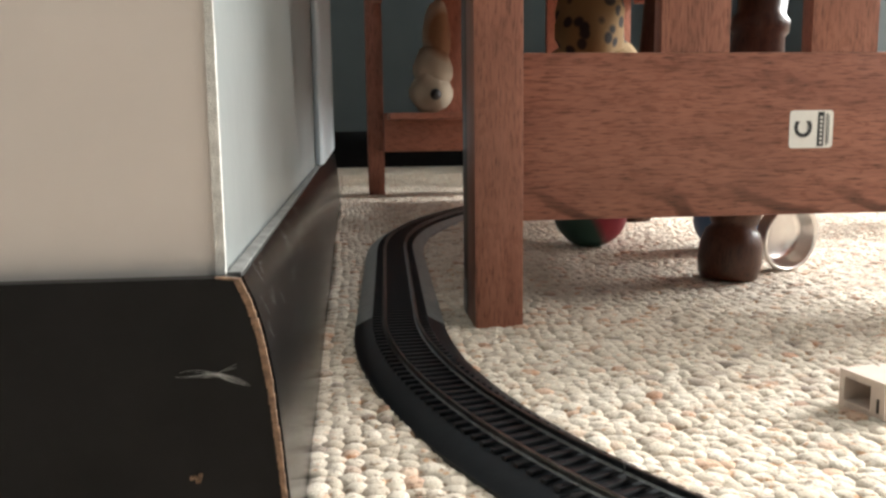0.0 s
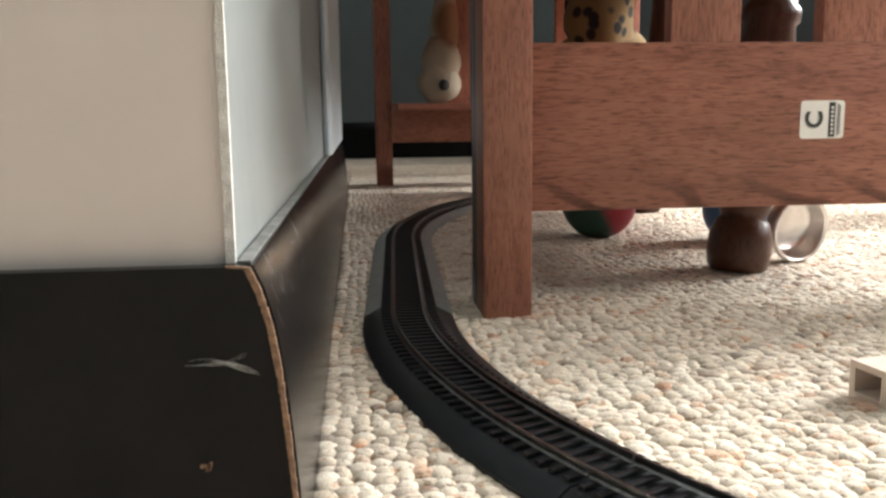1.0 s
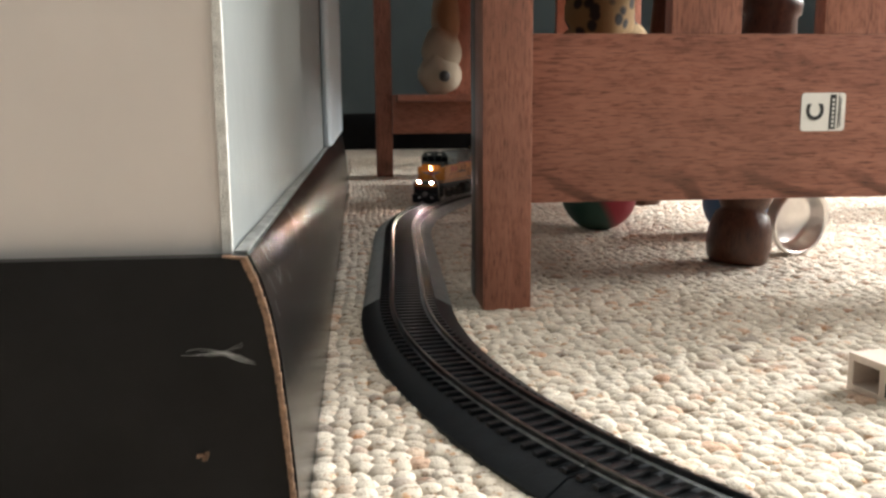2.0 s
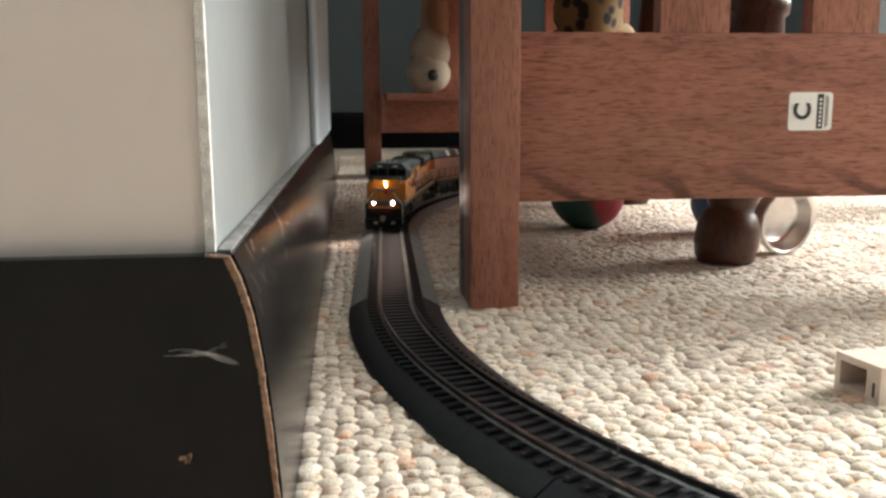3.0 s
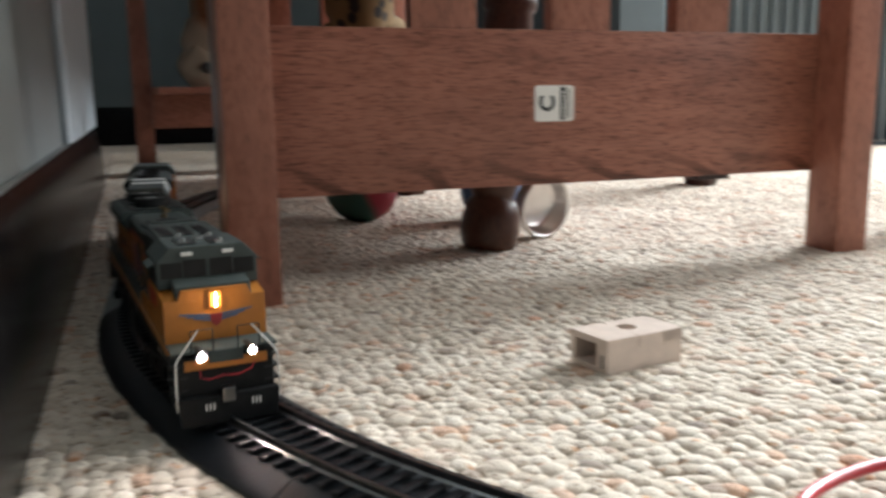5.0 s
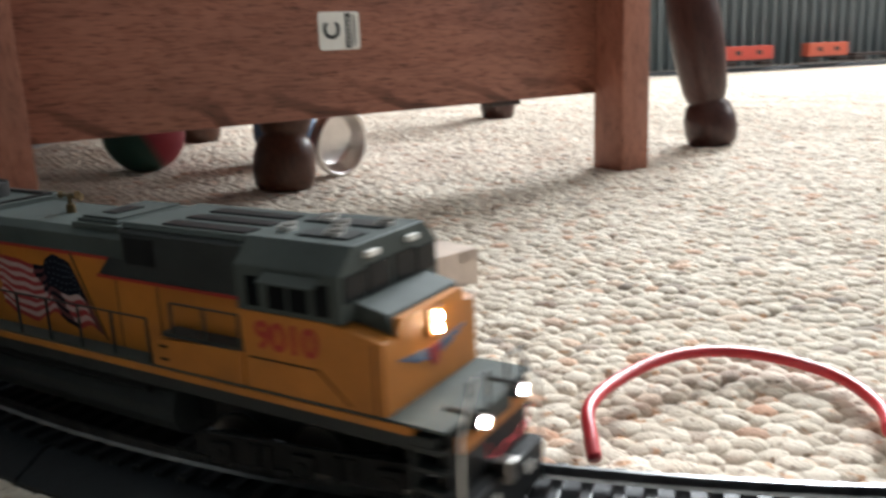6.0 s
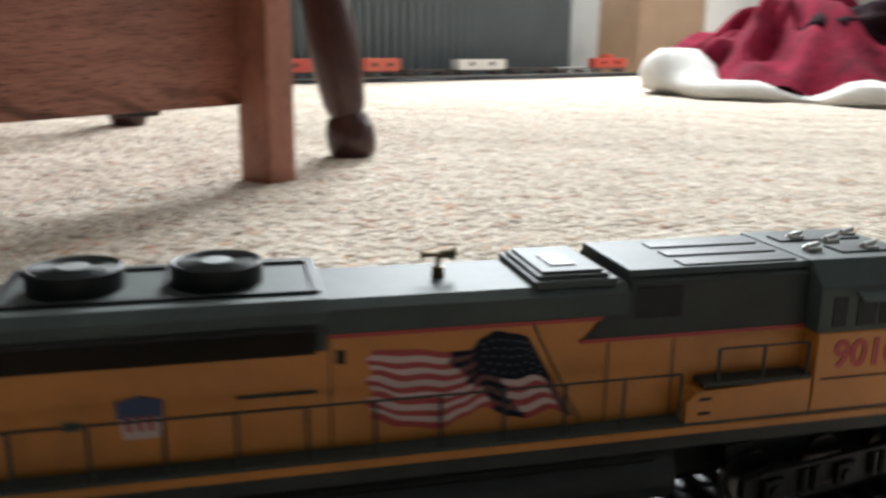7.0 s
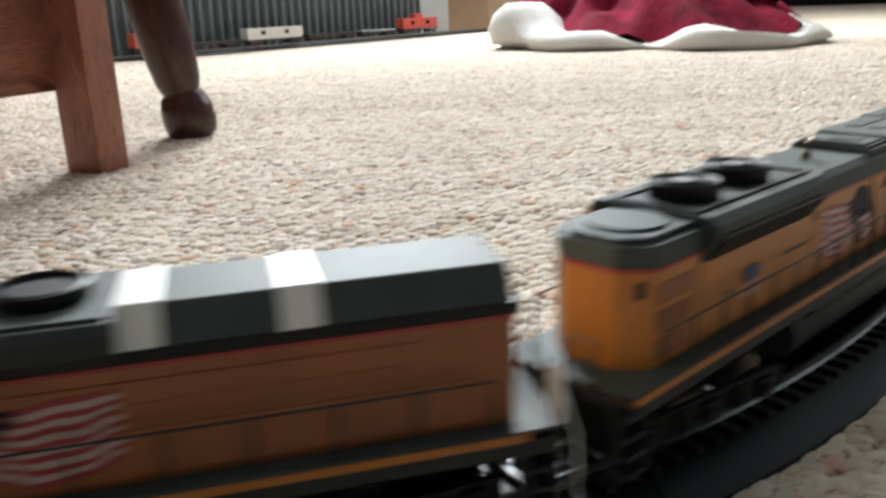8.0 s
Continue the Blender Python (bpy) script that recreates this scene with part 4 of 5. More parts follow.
        part("roof_fitting", bm, silver, cabtop, "bright roof antenna")
    bm = bmesh.new()
    kbox(bm, 79, 92, -9, -3, 52.8, 53.4)
    kbox(bm, 72, 92, 2, 7, 52.8, 53.4)
    part("roof_hatch", bm, dark_grey, cabtop)
    # front: headlights, ditch lights, wings emblem, red wire
    bm = bmesh.new()
    kbox(bm, 104.4, 105.5, -2.2, 2.2, 33.2, 38.8, 0.3)
    part("headlight_housing", bm, yellow, e)
    for z in (34.6, 37.2):
        bm = bmesh.new()
        krod(bm, (105.505, 0, z), (105.515, 0, z), 1.15, 14)
        part("headlight", bm, lamp_warm, e, "glowing warm headlight")
    for s in (-1, 1):
        bm = bmesh.new()
        krod(bm, (112, s * 8.2, 21), (118.9, s * 8.2, 21), 1.75, 14)
        lathe(bm, [(1.75 * K, 0), (1.75 * K, 1.4 * K), (1.42 * K, 1.4 * K), (1.42 * K, 0)], 18, pose(118.9 * K, s * 8.2 * K, 21 * K, 0, 90, 0))
        part("ditch_light_housing", bm, dark_grey, e)
        bm = bmesh.new()
        krod(bm, (118.92, s * 8.2, 21), (118.97, s * 8.2, 21), 1.36, 16)
        part("ditch_light", bm, lamp_white, e, "glowing white ditch light")
        bm = bmesh.new()
        for k in range(3):
            kprism(bm, [(s * 1.8, 30.4 - k * 0.9), (s * (12 - k * 2.4), 31.4 - k * 0.9), (s * (12.2 - k * 2.4), 32.0 - k * 0.9), (s * 1.8, 31.0 - k * 0.9)], 104.45, 104.8, 0)
        part("wing_emblem", bm, wing_blue, e, "blue winged emblem on the nose")
    bm = bmesh.new()
    kprism(bm, [(-2, 31), (2, 31), (1.6, 28), (0, 26.6), (-1.6, 28)], 104.45, 104.9, 0)
    part("nose_shield", bm, flag_red, e)
    bm = bmesh.new()
    kbox(bm, 116.9, 118.4, -13.4, 13.4, 16.2, 19.4, 0.3)
    part("front_sill", bm, yellow, e, "yellow sill under the ditch lights")
    bm = bmesh.new()
    kbox(bm, 117.2, 118.6, -5.6, 5.6, 18.0, 22.2, 0.3)
    part("anticlimber", bm, roof_grey, e, "grey plate between the ditch lights")
    bm = bmesh.new()
    tube(bm, [(121.2 * K, y * K, z * K) for y, z in ((-9, 17.5), (-9, 14.6), (-6.5, 13.6), (-2, 14.4), (3, 14), (7.5, 15.6), (8.6, 18))], 0.00016, 6)
    part("front_wire", bm, wire_red, e, "thin red wire across the pilot")
    bm = bmesh.new()
    for y in (-8, 7):
        for k in range(3):
            kbox(bm, 120.9, 121.2, y + k * 1.2, y + k * 1.2 + 0.5, 3.2, 5.4)
    part("plough_mark", bm, label_white, e)
    return e, trucks


def second_engine():
    """Runs hood first: a long boxy hood under a grey bevelled roof, its cab at the trailing end."""
    e = tagged(empty("diesel_engine"), "orange and dark grey model diesel engine coupled behind", "model train", "engines of the train")
    trucks = underframe(e, yellow, False)
    bm = bmesh.new()
    kprism(bm, [(-13, 22), (13, 22), (13, 43.5), (-13, 43.5)], -60, 109, 0, 0.3)
    part("hood_side", bm, orange, e, "orange brown hood sides")
    bm = bmesh.new()
    kprism(bm, [(-13.3, 43.4), (13.3, 43.4), (13.3, 45.6), (-13.3, 45.6)], -58, 110.5, 0, 0.3)
    part("eave", bm, engine_black, e)
    bm = bmesh.new()
    kprism(bm, [(-13.1, 45.4), (13.1, 45.4), (9.6, 52), (-9.6, 52)], 43, 109, 0, 0.5)
    roof = part("hood_roof", bm, roof_grey, e, "grey bevelled hood roof")
    for x in (68.6, 42.8):
        bm = bmesh.new()
        kprism(bm, [(-13.2, 45.4), (13.2, 45.4), (9.9, 52.3), (-9.9, 52.3)], x, x + 7.0, 0, 0.4)
        part("roof_band", bm, label_white, roof, "pale roof panel band")
    bm = bmesh.new()
    kbox(bm, -56, -18, -12.5, 12.5, 45.4, 49.5, 0.5)
    part("roof_step", bm, dark_grey, e)
    bm = bmesh.new()
    kprism(bm, [(-13.2, 43.5), (13.2, 43.5), (15.6, 46), (15.6, 49.4), (14, 51), (-14, 51), (-15.6, 49.4), (-15.6, 46)], -18, 42.5, 0, 0.4)
    rad = part("radiator_housing", bm, dark_grey, e, "dark flared radiator section")
    bm = bmesh.new()
    kbox(bm, -16, 42, -12.6, 12.6, 50.9, 51.6, 0.2)
    part("radiator_top", bm, roof_grey, rad)
    for x in (-4, 14, 31):
        bm = bmesh.new()
        lathe(bm, [(7.6 * K, 0), (7.8 * K, 2.6 * K), (7.0 * K, 3.0 * K), (6.8 * K, 2.0 * K), (0, 2.0 * K)], 24)
        part("radiator_fan", bm, engine_black, e, smooth=True, m=pose(x * K, 0, 51.5 * K))
    bm = bmesh.new()
    kbox(bm, -57, 109.4, -13.15, 13.15, 42.6, 43.3)
    part("red_line", bm, stripe_red, e, "thin red stripe")
    for i in range(15):
        x = -54 + i * 10.4
        for s in (-1, 1):
            bm = bmesh.new()
            kbox(bm, x, x + 9, min(s * 13, s * 13.3), max(s * 13, s * 13.3), 23.5, 32, 0.2)
            part("hood_door", bm, orange, e)
    for s in (-1, 1):
        bm = bmesh.new()
        kbox(bm, 20, 92, min(s * 13, s * 13.25), max(s * 13, s * 13.25), 36.5, 40.5, 0.2)
        part("side_vent", bm, orange, e)
        decal = empty("flag_decal")
        decal.parent = e
        waving_flag(decal, s, 2, 42, 24.0, 42.0, 13.36, True)
        handrail(e, -50, 104, s, 16.6, 22, 32.5, 12, dark_grey)
    bm = bmesh.new()
    kprism(bm, [(-17, 22), (17, 22), (17, 48), (12.5, 53), (-12.5, 53), (-17, 48)], -94, -60, 0, 0.4)
    part("cab", bm, yellow, e)
    bm = bmesh.new()
    kprism(bm, [(-110, 22), (-94, 22), (-94, 40), (-110, 37)], -14, 14, 1, 0.4)
    part("nose", bm, yellow, e)
    bm = bmesh.new()
    kprism(bm, [(-17.1, 46), (17.1, 46), (17.1, 48.2), (12.6, 53.2), (-12.6, 53.2), (-17.1, 48.2)], -95, -59.5, 0, 0.4)
    part("cab_roof", bm, roof_grey, e)
    for y in (-1.6, 1.6):
        bm = bmesh.new()
        krod(bm, (109.6, y, 44.4), (110.9, y, 44.4), 1.1, 10)
        part("headlight", bm, lamp_warm, e, "glowing warm headlight")
    for s in (-1, 1):
        bm = bmesh.new()
        for k in range(4):
            krod(bm, (116.8, s * 12, 22 - k * 4.4), (116.8, s * 16.8, 22 - k * 4.4), 0.4, 6)
        kprism(bm, [(s * 10, 22), (s * 16.5, 22), (s * 16.5, 32), (s * 14.8, 33), (s * 10, 30)], 116.4, 117, 0)
        part("end_plate", bm, label_white, e, "white end railing plate")
    return e, trucks


lead, lead_trucks = lead_engine()
second, second_trucks = second_engine()
TRAIN = [(lead, lead_trucks, 0.0), (second, second_trucks, 0.2385)]


# ---- chair whose turned legs stand by the table ----
def turned_chair():
    chair = tagged(empty("wooden_chair", pose(0, 0, -0.001)), "dark brown wooden chair with splayed turned legs on carpet", "chair")
    prof = [(0.0175, 0.0), (0.0205, 0.004), (0.0225, 0.014), (0.0218, 0.026), (0.0185, 0.036), (0.0150, 0.0395), (0.0165, 0.042), (0.0190, 0.050),
            (0.0215, 0.075), (0.0225, 0.105), (0.0205, 0.150), (0.0175, 0.175), (0.0200, 0.178), (0.0200, 0.186), (0.0165, 0.190), (0.0175, 0.24), (0.0160, 0.34), (0.0130, 0.41)]
    for x, y, lx, ly in ((0.1735, 0.118, 0.055, 0.03), (0.5465, 0.045, -0.050, 0.055), (0.235, 0.50, 0.03, -0.04), (0.60, 0.43, -0.04, -0.04)):
        bm = bmesh.new()
        lathe(bm, prof, 28)
        leg = part("leg", bm, turned_wood if x < 0.3 else chair_wood, chair, smooth="all")
        up = Vector((lx / 0.41, ly / 0.41, 1.0)).normalized()
        leg.matrix_basis = Matrix.Translation((x, y, 0)) @ up.to_track_quat("Z", "Y").to_matrix().to_4x4()
        # the foot's sole is levelled by a thin pad
        bm = bmesh.new()
        lathe(bm, [(0.016, 0.0), (0.018, 0.003), (0.0, 0.003)], 20)
        part("foot_pad", bm, turned_wood, leg)
    bm = bmesh.new()
    prism(bm, [(0.20, 0.10), (0.52, 0.06), (0.59, 0.42), (0.25, 0.50)], 0.405, 0.435, 2, 0.006)
    part("seat", bm, chair_wood, chair, smooth=True)
    return chair


turned_chair()


# ---- small things on the carpet ----
def steel_dish():
    """A shallow metal cup lying on its rim, its hollow towards the room."""
    bm = bmesh.new()
    r = 0.0262
    lathe(bm, [(0.0, 0.016), (r * 0.66, 0.0155), (r * 0.8, 0.0125), (r * 0.86, 0.002), (r * 0.93, 0.0), (r, 0.0008), (r * 1.0, 0.003), (r * 0.93, 0.004), (r * 0.88, 0.014), (r * 0.7, 0.0185), (0.0, 0.0188)], 44)
    ob = tagged(part("steel_dish", bm, steel, smooth="all"), "small polished steel dish lying on its edge", "dish")
    ob.matrix_basis = pose(0.2335, 0.138, 0.0252, 0, 0, 17) @ pose(0, 0, 0, -84, 0, 0)
    return ob


steel_dish()


def two_tone_ball(x, y, r, a, b, label):
    m, nt, bs = material("ball_paint")
    v = coords(nt, (1, 1, 1), (0.3, 0.5, 0.2))
    sep = nt.nodes.new("ShaderNodeSeparateXYZ")
    nt.links.new(v, sep.inputs["Vector"])
    add = nt.nodes.new("ShaderNodeMath")
    add.operation = "MULTIPLY_ADD"
    add.inputs[1].default_value, add.inputs[2].default_value = 9.0, 0.55
    nt.links.new(sep.outputs["X"], add.inputs[0])
    nt.links.new(ramp(nt, add.outputs[0], [(0.46, a), (0.54, b)]), bs.inputs["Base Color"])
    bs.inputs["Roughness"].default_value = 0.55
    bump(nt, noise_node(nt, coords(nt), 260), bs, 0.3, 0.001)
    bm = bmesh.new()
    bmesh.ops.create_uvsphere(bm, u_segments=36, v_segments=20, radius=r)
    for vt in bm.verts:
        n = noise.noise(vt.co * 30) * 0.0012
        vt.co += vt.co.normalized() * n
        vt.co.z = max(vt.co.z, -r * 0.97)
    ob = tagged(part("toy_ball", bm, m, smooth="all", m=pose(x, y, r * 0.965)), label, "ball")
    return ob


two_tone_ball(0.125, 0.300, 0.034, (0.012, 0.06, 0.045), (0.30, 0.02, 0.04), "green and red soft toy ball under the table")
two_tone_ball(0.234, 0.252, 0.028, (0.03, 0.09, 0.19), (0.05, 0.11, 0.22), "dull blue soft toy ball behind the chair leg")


def junction_box():
    """A small hollow plastic housing: square opening in one end, round screw hole in the top."""
    L, W, Hh, t = 0.0405, 0.0235, 0.0152, 0.0028
    ob = tagged(empty("junction_box", pose(0.1005, -0.1725, -0.0008, 0, 0, 9)), "cream plastic junction box with square opening and screw hole", "plastic box")
    bm = bmesh.new()
    # walls round the square opening at the near end, then the solid rest
    box(bm, 0, 0.016, 0, 0.007, 0, Hh)
    box(bm, 0, 0.016, W - t, W, 0, Hh)
    box(bm, 0, 0.016, 0.007, W - t, 0, t)
    box(bm, 0, 0.016, 0.007, W - t, Hh - t, Hh)
    part("mouth", bm, block_white, ob)
    bm = bmesh.new()
    n, cx, cy, r = 20, 0.021, W / 2 + 0.0012, 0.0042
    ring = [(cx + r * math.cos(math.tau * i / n), cy + r * math.sin(math.tau * i / n)) for i in range(n)]
    box(bm, 0.0145, L, 0.0003, W - 0.0003, 0, Hh - 0.005)
    part("core", bm, block_white, ob)
    bm = bmesh.new()
    top, low = Hh, Hh - 0.005
    outer = []
    for i in range(n):
        a = math.tau * i / n
        c, s = math.cos(a), math.sin(a)
        k = min((L - cx) / c if c > 1e-6 else 9, (cx - 0.016) / -c if c < -1e-6 else 9, (W - cy) / s if s > 1e-6 else 9, cy / -s if s < -1e-6 else 9)
        outer.append((cx + c * k, cy + s * k))
    vr = [[bm.verts.new((x, y, z)) for x, y in pts] for pts, z in ((ring, top), (outer, top), (outer, low), (ring, low))]
    for i in range(n):
        j = (i + 1) % n
        for a, b in ((0, 1), (1, 2), (3, 0)):
            bm.faces.new((vr[a][i], vr[a][j], vr[b][j], vr[b][i]))
    bmesh.ops.recalc_face_normals(bm, faces=bm.faces[:])
    part("lid", bm, block_white, ob)
    bm = bmesh.new()
    for x0, x1, y0, y1 in ((0.03, L, W - 0.0014, W), (0.03, L, 0.0, 0.0014), (L - 0.0014, L, 0, W)):
        box(bm, x0, x1, y0, y1, Hh - 0.006, Hh - 0.0002)
    part("lid_rim", bm, block_white, ob)
    bm = bmesh.new()
    box(bm, -0.0003, 0.0001, 0.0026, 0.0036, 0.003, 0.0085)
    part("end_slot", bm, dark_hole, ob)
    return ob


junction_box()


def red_wire():
    bm = bmesh.new()
    pts = [Vector(p) for p in ((0.068, -0.3135, 0.0035), (0.0715, -0.3085, 0.006), (0.079, -0.300, 0.0085), (0.097, -0.2915, 0.008), (0.120, -0.2885, 0.008),
                               (0.138, -0.294, 0.007), (0.150, -0.306, 0.005), (0.152, -0.322, 0.004), (0.143, -0.338, 0.004), (0.128, -0.349, 0.006))]
    fine = []
    for i in range(len(pts) - 1):
        p0, p1, p2, p3 = pts[max(i - 1, 0)], pts[i], pts[i + 1], pts[min(i + 2, len(pts) - 1)]
        for k in range(5):
            t = k / 5
            fine.append(0.5 * ((2 * p1) + (p2 - p0) * t + (2 * p0 - 5 * p1 + 4 * p2 - p3) * t * t + (3 * p1 - p0 - 3 * p2 + p3) * t ** 3))
    tube(bm, fine + [pts[-1]], 0.0018, 8)
    return tagged(part("track_wire", bm, wire_red, smooth="all"), "thin red insulated wire looping from the track", "wire")


red_wire()


def lint(name, x, y, z, m, n, size, seed, label, parent=None):
    """A tuft of fine curled fibres."""
    rng = random.Random(seed)
    bm = bmesh.new()
    for _ in range(n):
        p = Vector((rng.gauss(0, size * 0.12), rng.gauss(0, size * 0.05), rng.gauss(0, size * 0.05)))
        d = Vector((rng.choice((-1, 1)) * rng.uniform(0.3, 1), rng.gauss(0, 0.2), rng.gauss(0, 0.35))).normalized()
        pts = []
        for k in range(6):
            pts.append(p.copy())
            p = p + d * size * rng.uniform(0.05, 0.16)
            d = (d + Vector((rng.gauss(0, 0.2), rng.gauss(0, 0.15), rng.gauss(0, 0.22)))).normalized()
        tube(bm, pts, rng.uniform(0.000015, 0.00005), 4)
    ob = part(name, bm, fluff_white, m=pose(x, y, z) @ m)
    return tagged(ob, label, "lint")


# a drawn-out wisp of pet hair on the near board
rng = random.Random(5)
bm = bmesh.new()
for k in range(18):
    a, b = rng.uniform(-1.0, 0.2), rng.uniform(0.35, 1.0)
    up, bow = rng.gauss(0, 0.00035), rng.gauss(0, 0.0005)
    pts = []
    for q in range(8):
        u = a + (b - a) * q / 7
        fall = 0.0034 * max(0.0, u) ** 1.4
        pts.append((0.0085 * u, -0.0001 * rng.random(), 0.0004 * u - fall + up * (1.4 - u) + bow * math.sin(3 * u)))
    tube(bm, pts, rng.uniform(0.000012, 0.00003), 4)
for k in range(2):
    tube(bm, [(0.001 + 0.0015 * q, -0.0001, 0.0002 + (0.0004 + 0.0003 * k) * q) for q in range(4)], 0.000018, 4)
tagged(part("lint_tuft", bm, fluff_white, m=pose(-0.1270, CY - 0.0063, 0.0553)), "wisp of pale pet hair stuck on the baseboard", "lint")
lint("lint_tuft", 0.206, -0.127, 0.001, pose(0, 0, 0), 30, 0.007, 8, "scrap of white lint on carpet")
bm = bmesh.new()
rng = random.Random(9)
for k in range(9):
    a, r = rng.uniform(0, 6.28), rng.uniform(0.0003, 0.0016)
    x, z = -0.1315 + r * math.cos(a), 0.0305 + r * math.sin(a)
    box(bm, x - 0.0003, x + 0.0004, CY - 0.0068, CY - 0.0058, z - 0.0003, z + 0.0003 + rng.random() * 0.0004)
tagged(part("nail_hole", bm, raw_edge, near), "", "")
# hairs and scratches on the side board
rng = random.Random(12)
for k in range(16):
    bm = bmesh.new()
    y = rng.uniform(-0.25, -0.05)
    z = rng.uniform(0.060, 0.0765)
    pts = []
    d = Vector((0, rng.gauss(0, 1), rng.gauss(0, 0.6))).normalized()
    p = Vector((0, y, z))
    for q in range(7):
        o = 0.0
        for (o0, z0), (o1, z1) in zip(FLARE, FLARE[1:]):
            if z1 <= p.z <= z0:
                o = o0 + (o1 - o0) * (z0 - p.z) / max(z0 - z1, 1e-6)
        pts.append((CX + o + 0.0007, p.y, min(p.z, BT - 0.0008)))
        p = p + d * 0.0013
        d = (d + Vector((0, rng.gauss(0, 0.3), rng.gauss(0, 0.3)))).normalized()
    tube(bm, pts, 0.000022, 4)
    part("dust_hair", bm, fluff_white, side)


# ---- plush toys behind the slats ----
def plush(x, y, label, seed, parts, mat):
    rng = random.Random(seed)
    bm = bmesh.new()
    for px, py, pz, r, sx, sy, sz in parts:
        res = bmesh.ops.create_icosphere(bm, subdivisions=3, radius=r)
        for v in res["verts"]:
            n = 1 + 0.22 * noise.noise(v.co * 38 + Vector((seed, 0, 0)))
            v.co = Vector((v.co.x * sx * n + px, v.co.y * sy * n + py, v.co.z * sz * n + pz))
    return tagged(part("plush_toy", bm, mat, smooth="all", m=pose(x, y, 0.133)), label, "toy")


def spotted(name, ground, spot, scale):
    m, nt, b = material(name)
    v = nt.nodes.new("ShaderNodeTexVoronoi")
    v.inputs["Scale"].default_value = scale
    nt.links.new(coords(nt), v.inputs["Vector"])
    nt.links.new(ramp(nt, v.outputs["Distance"], [(0.30, spot), (0.42, ground)]), b.inputs["Base Color"])
    b.inputs["Roughness"].default_value = 0.95
    bump(nt, noise_node(nt, coords(nt), 700), b, 0.6, 0.001)
    return m


plush(0.205, 0.60, "yellow plush toy with dark spots on the table shelf", 3,
      [(0.01, 0, 0.045, 0.042, 1.5, 0.9, 1.1), (0, -0.01, 0.10, 0.05, 0.9, 0.8, 1.3), (-0.005, -0.045, 0.155, 0.022, 1, 0.8, 0.7), (0.03, 0, 0.19, 0.035, 1, 1, 1.2), (-0.02, 0.01, 0.2, 0.03, 1, 1, 1.1)],
      spotted("leopard_plush", (0.17, 0.105, 0.042), (0.014, 0.012, 0.01), 46))
plush(0.040, 0.915, "cream plush toy with a dark nose on the table shelf", 5,
      [(0, 0, 0.036, 0.034, 1, 0.9, 1.05), (0.003, 0, 0.072, 0.031, 1, 0.9, 1.2), (0.009, 0.0, 0.125, 0.025, 0.9, 0.8, 2.0)],
      spotted("cream_plush", (0.34, 0.285, 0.215), (0.20, 0.10, 0.05), 9))
bm = bmesh.new()
bmesh.ops.create_uvsphere(bm, u_segments=14, v_segments=8, radius=0.009)
plush_nose = part("plush_nose", bm, ink_black, bpy.data.objects["plush_toy.001"], smooth="all", m=pose(0.004, -0.030, 0.028))


# ---- far side of the room: storage, cloth, the rest of the train ----
FAR0, FARD = Vector((1.63, 0.865)), Vector((0.946, -0.324))
FARN = Vector((0.324, 0.946))
bin_grey = paint("grey_ribbed_plastic", (0.115, 0.135, 0.14), 0.5, vary=0.08, scale=8)
pale_grey = paint("pale_grey_plastic", (0.42, 0.45, 0.45), 0.5, vary=0.06, scale=10)
cardboard = paint("cardboard_tan", (0.36, 0.245, 0.16), 0.8, vary=0.08, scale=14)
car_white = paint("freight_white", (0.60, 0.58, 0.54), 0.5, vary=0.05)
car_red = paint("freight_red", (0.46, 0.055, 0.035), 0.5, vary=0.06)
car_orange = paint("freight_orange", (0.50, 0.095, 0.05), 0.5, vary=0.06)


def ribbed_bin():
    ob = tagged(empty("storage_bin", pose(FAR0.x, FAR0.y, -0.001, 0, 0, math.degrees(math.atan2(FARD.y, FARD.x)))),
                "tall grey ribbed plastic storage bin", "storage bin")
    bm = bmesh.new()
    prof = [(-0.55, 0.45), (-0.55, 0.085)]
    x = -0.55
    while x < 0.80:
        prof += [(x + 0.006, 0.085), (x + 0.011, 0.098), (x + 0.022, 0.098), (x + 0.027, 0.085)]
        x += 0.028
    prof += [(x, 0.085), (x, 0.45)]
    prism(bm, prof, 0.0, 0.42, 2)
    part("body", bm, bin_grey, ob)
    bm = bmesh.new()
    box(bm, -0.56, x + 0.01, 0.075, 0.46, 0.42, 0.45, 0.004)
    part("lid", bm, bin_grey, ob)
    return ob


ribbed_bin()
FAR_TURN = math.degrees(math.atan2(FARD.y, FARD.x))


def carton(s, off, w, d, h, mat, label, name):
    p = FAR0 + FARD * s + FARN * off
    bm = bmesh.new()
    box(bm, -w / 2, w / 2, 0, d, 0, h, 0.004)
    ob = tagged(empty(name, pose(p.x, p.y, -0.001, 0, 0, FAR_TURN)), label, "box")
    part("body", bm, mat, ob, smooth=True)
    bm = bmesh.new()
    box(bm, -w / 2 - 0.006, w / 2 + 0.006, -0.006, d + 0.006, h - 0.004, h + 0.03, 0.004)
    part("lid", bm, mat, ob, smooth=True)
    return ob


carton(0.92, 0.12, 0.15, 0.3, 0.34, pale_grey, "pale grey plastic drawer unit", "drawer_unit")
carton(1.27, 0.03, 0.36, 0.35, 0.42, cardboard, "tan cardboard carton standing on carpet", "cardboard_box")


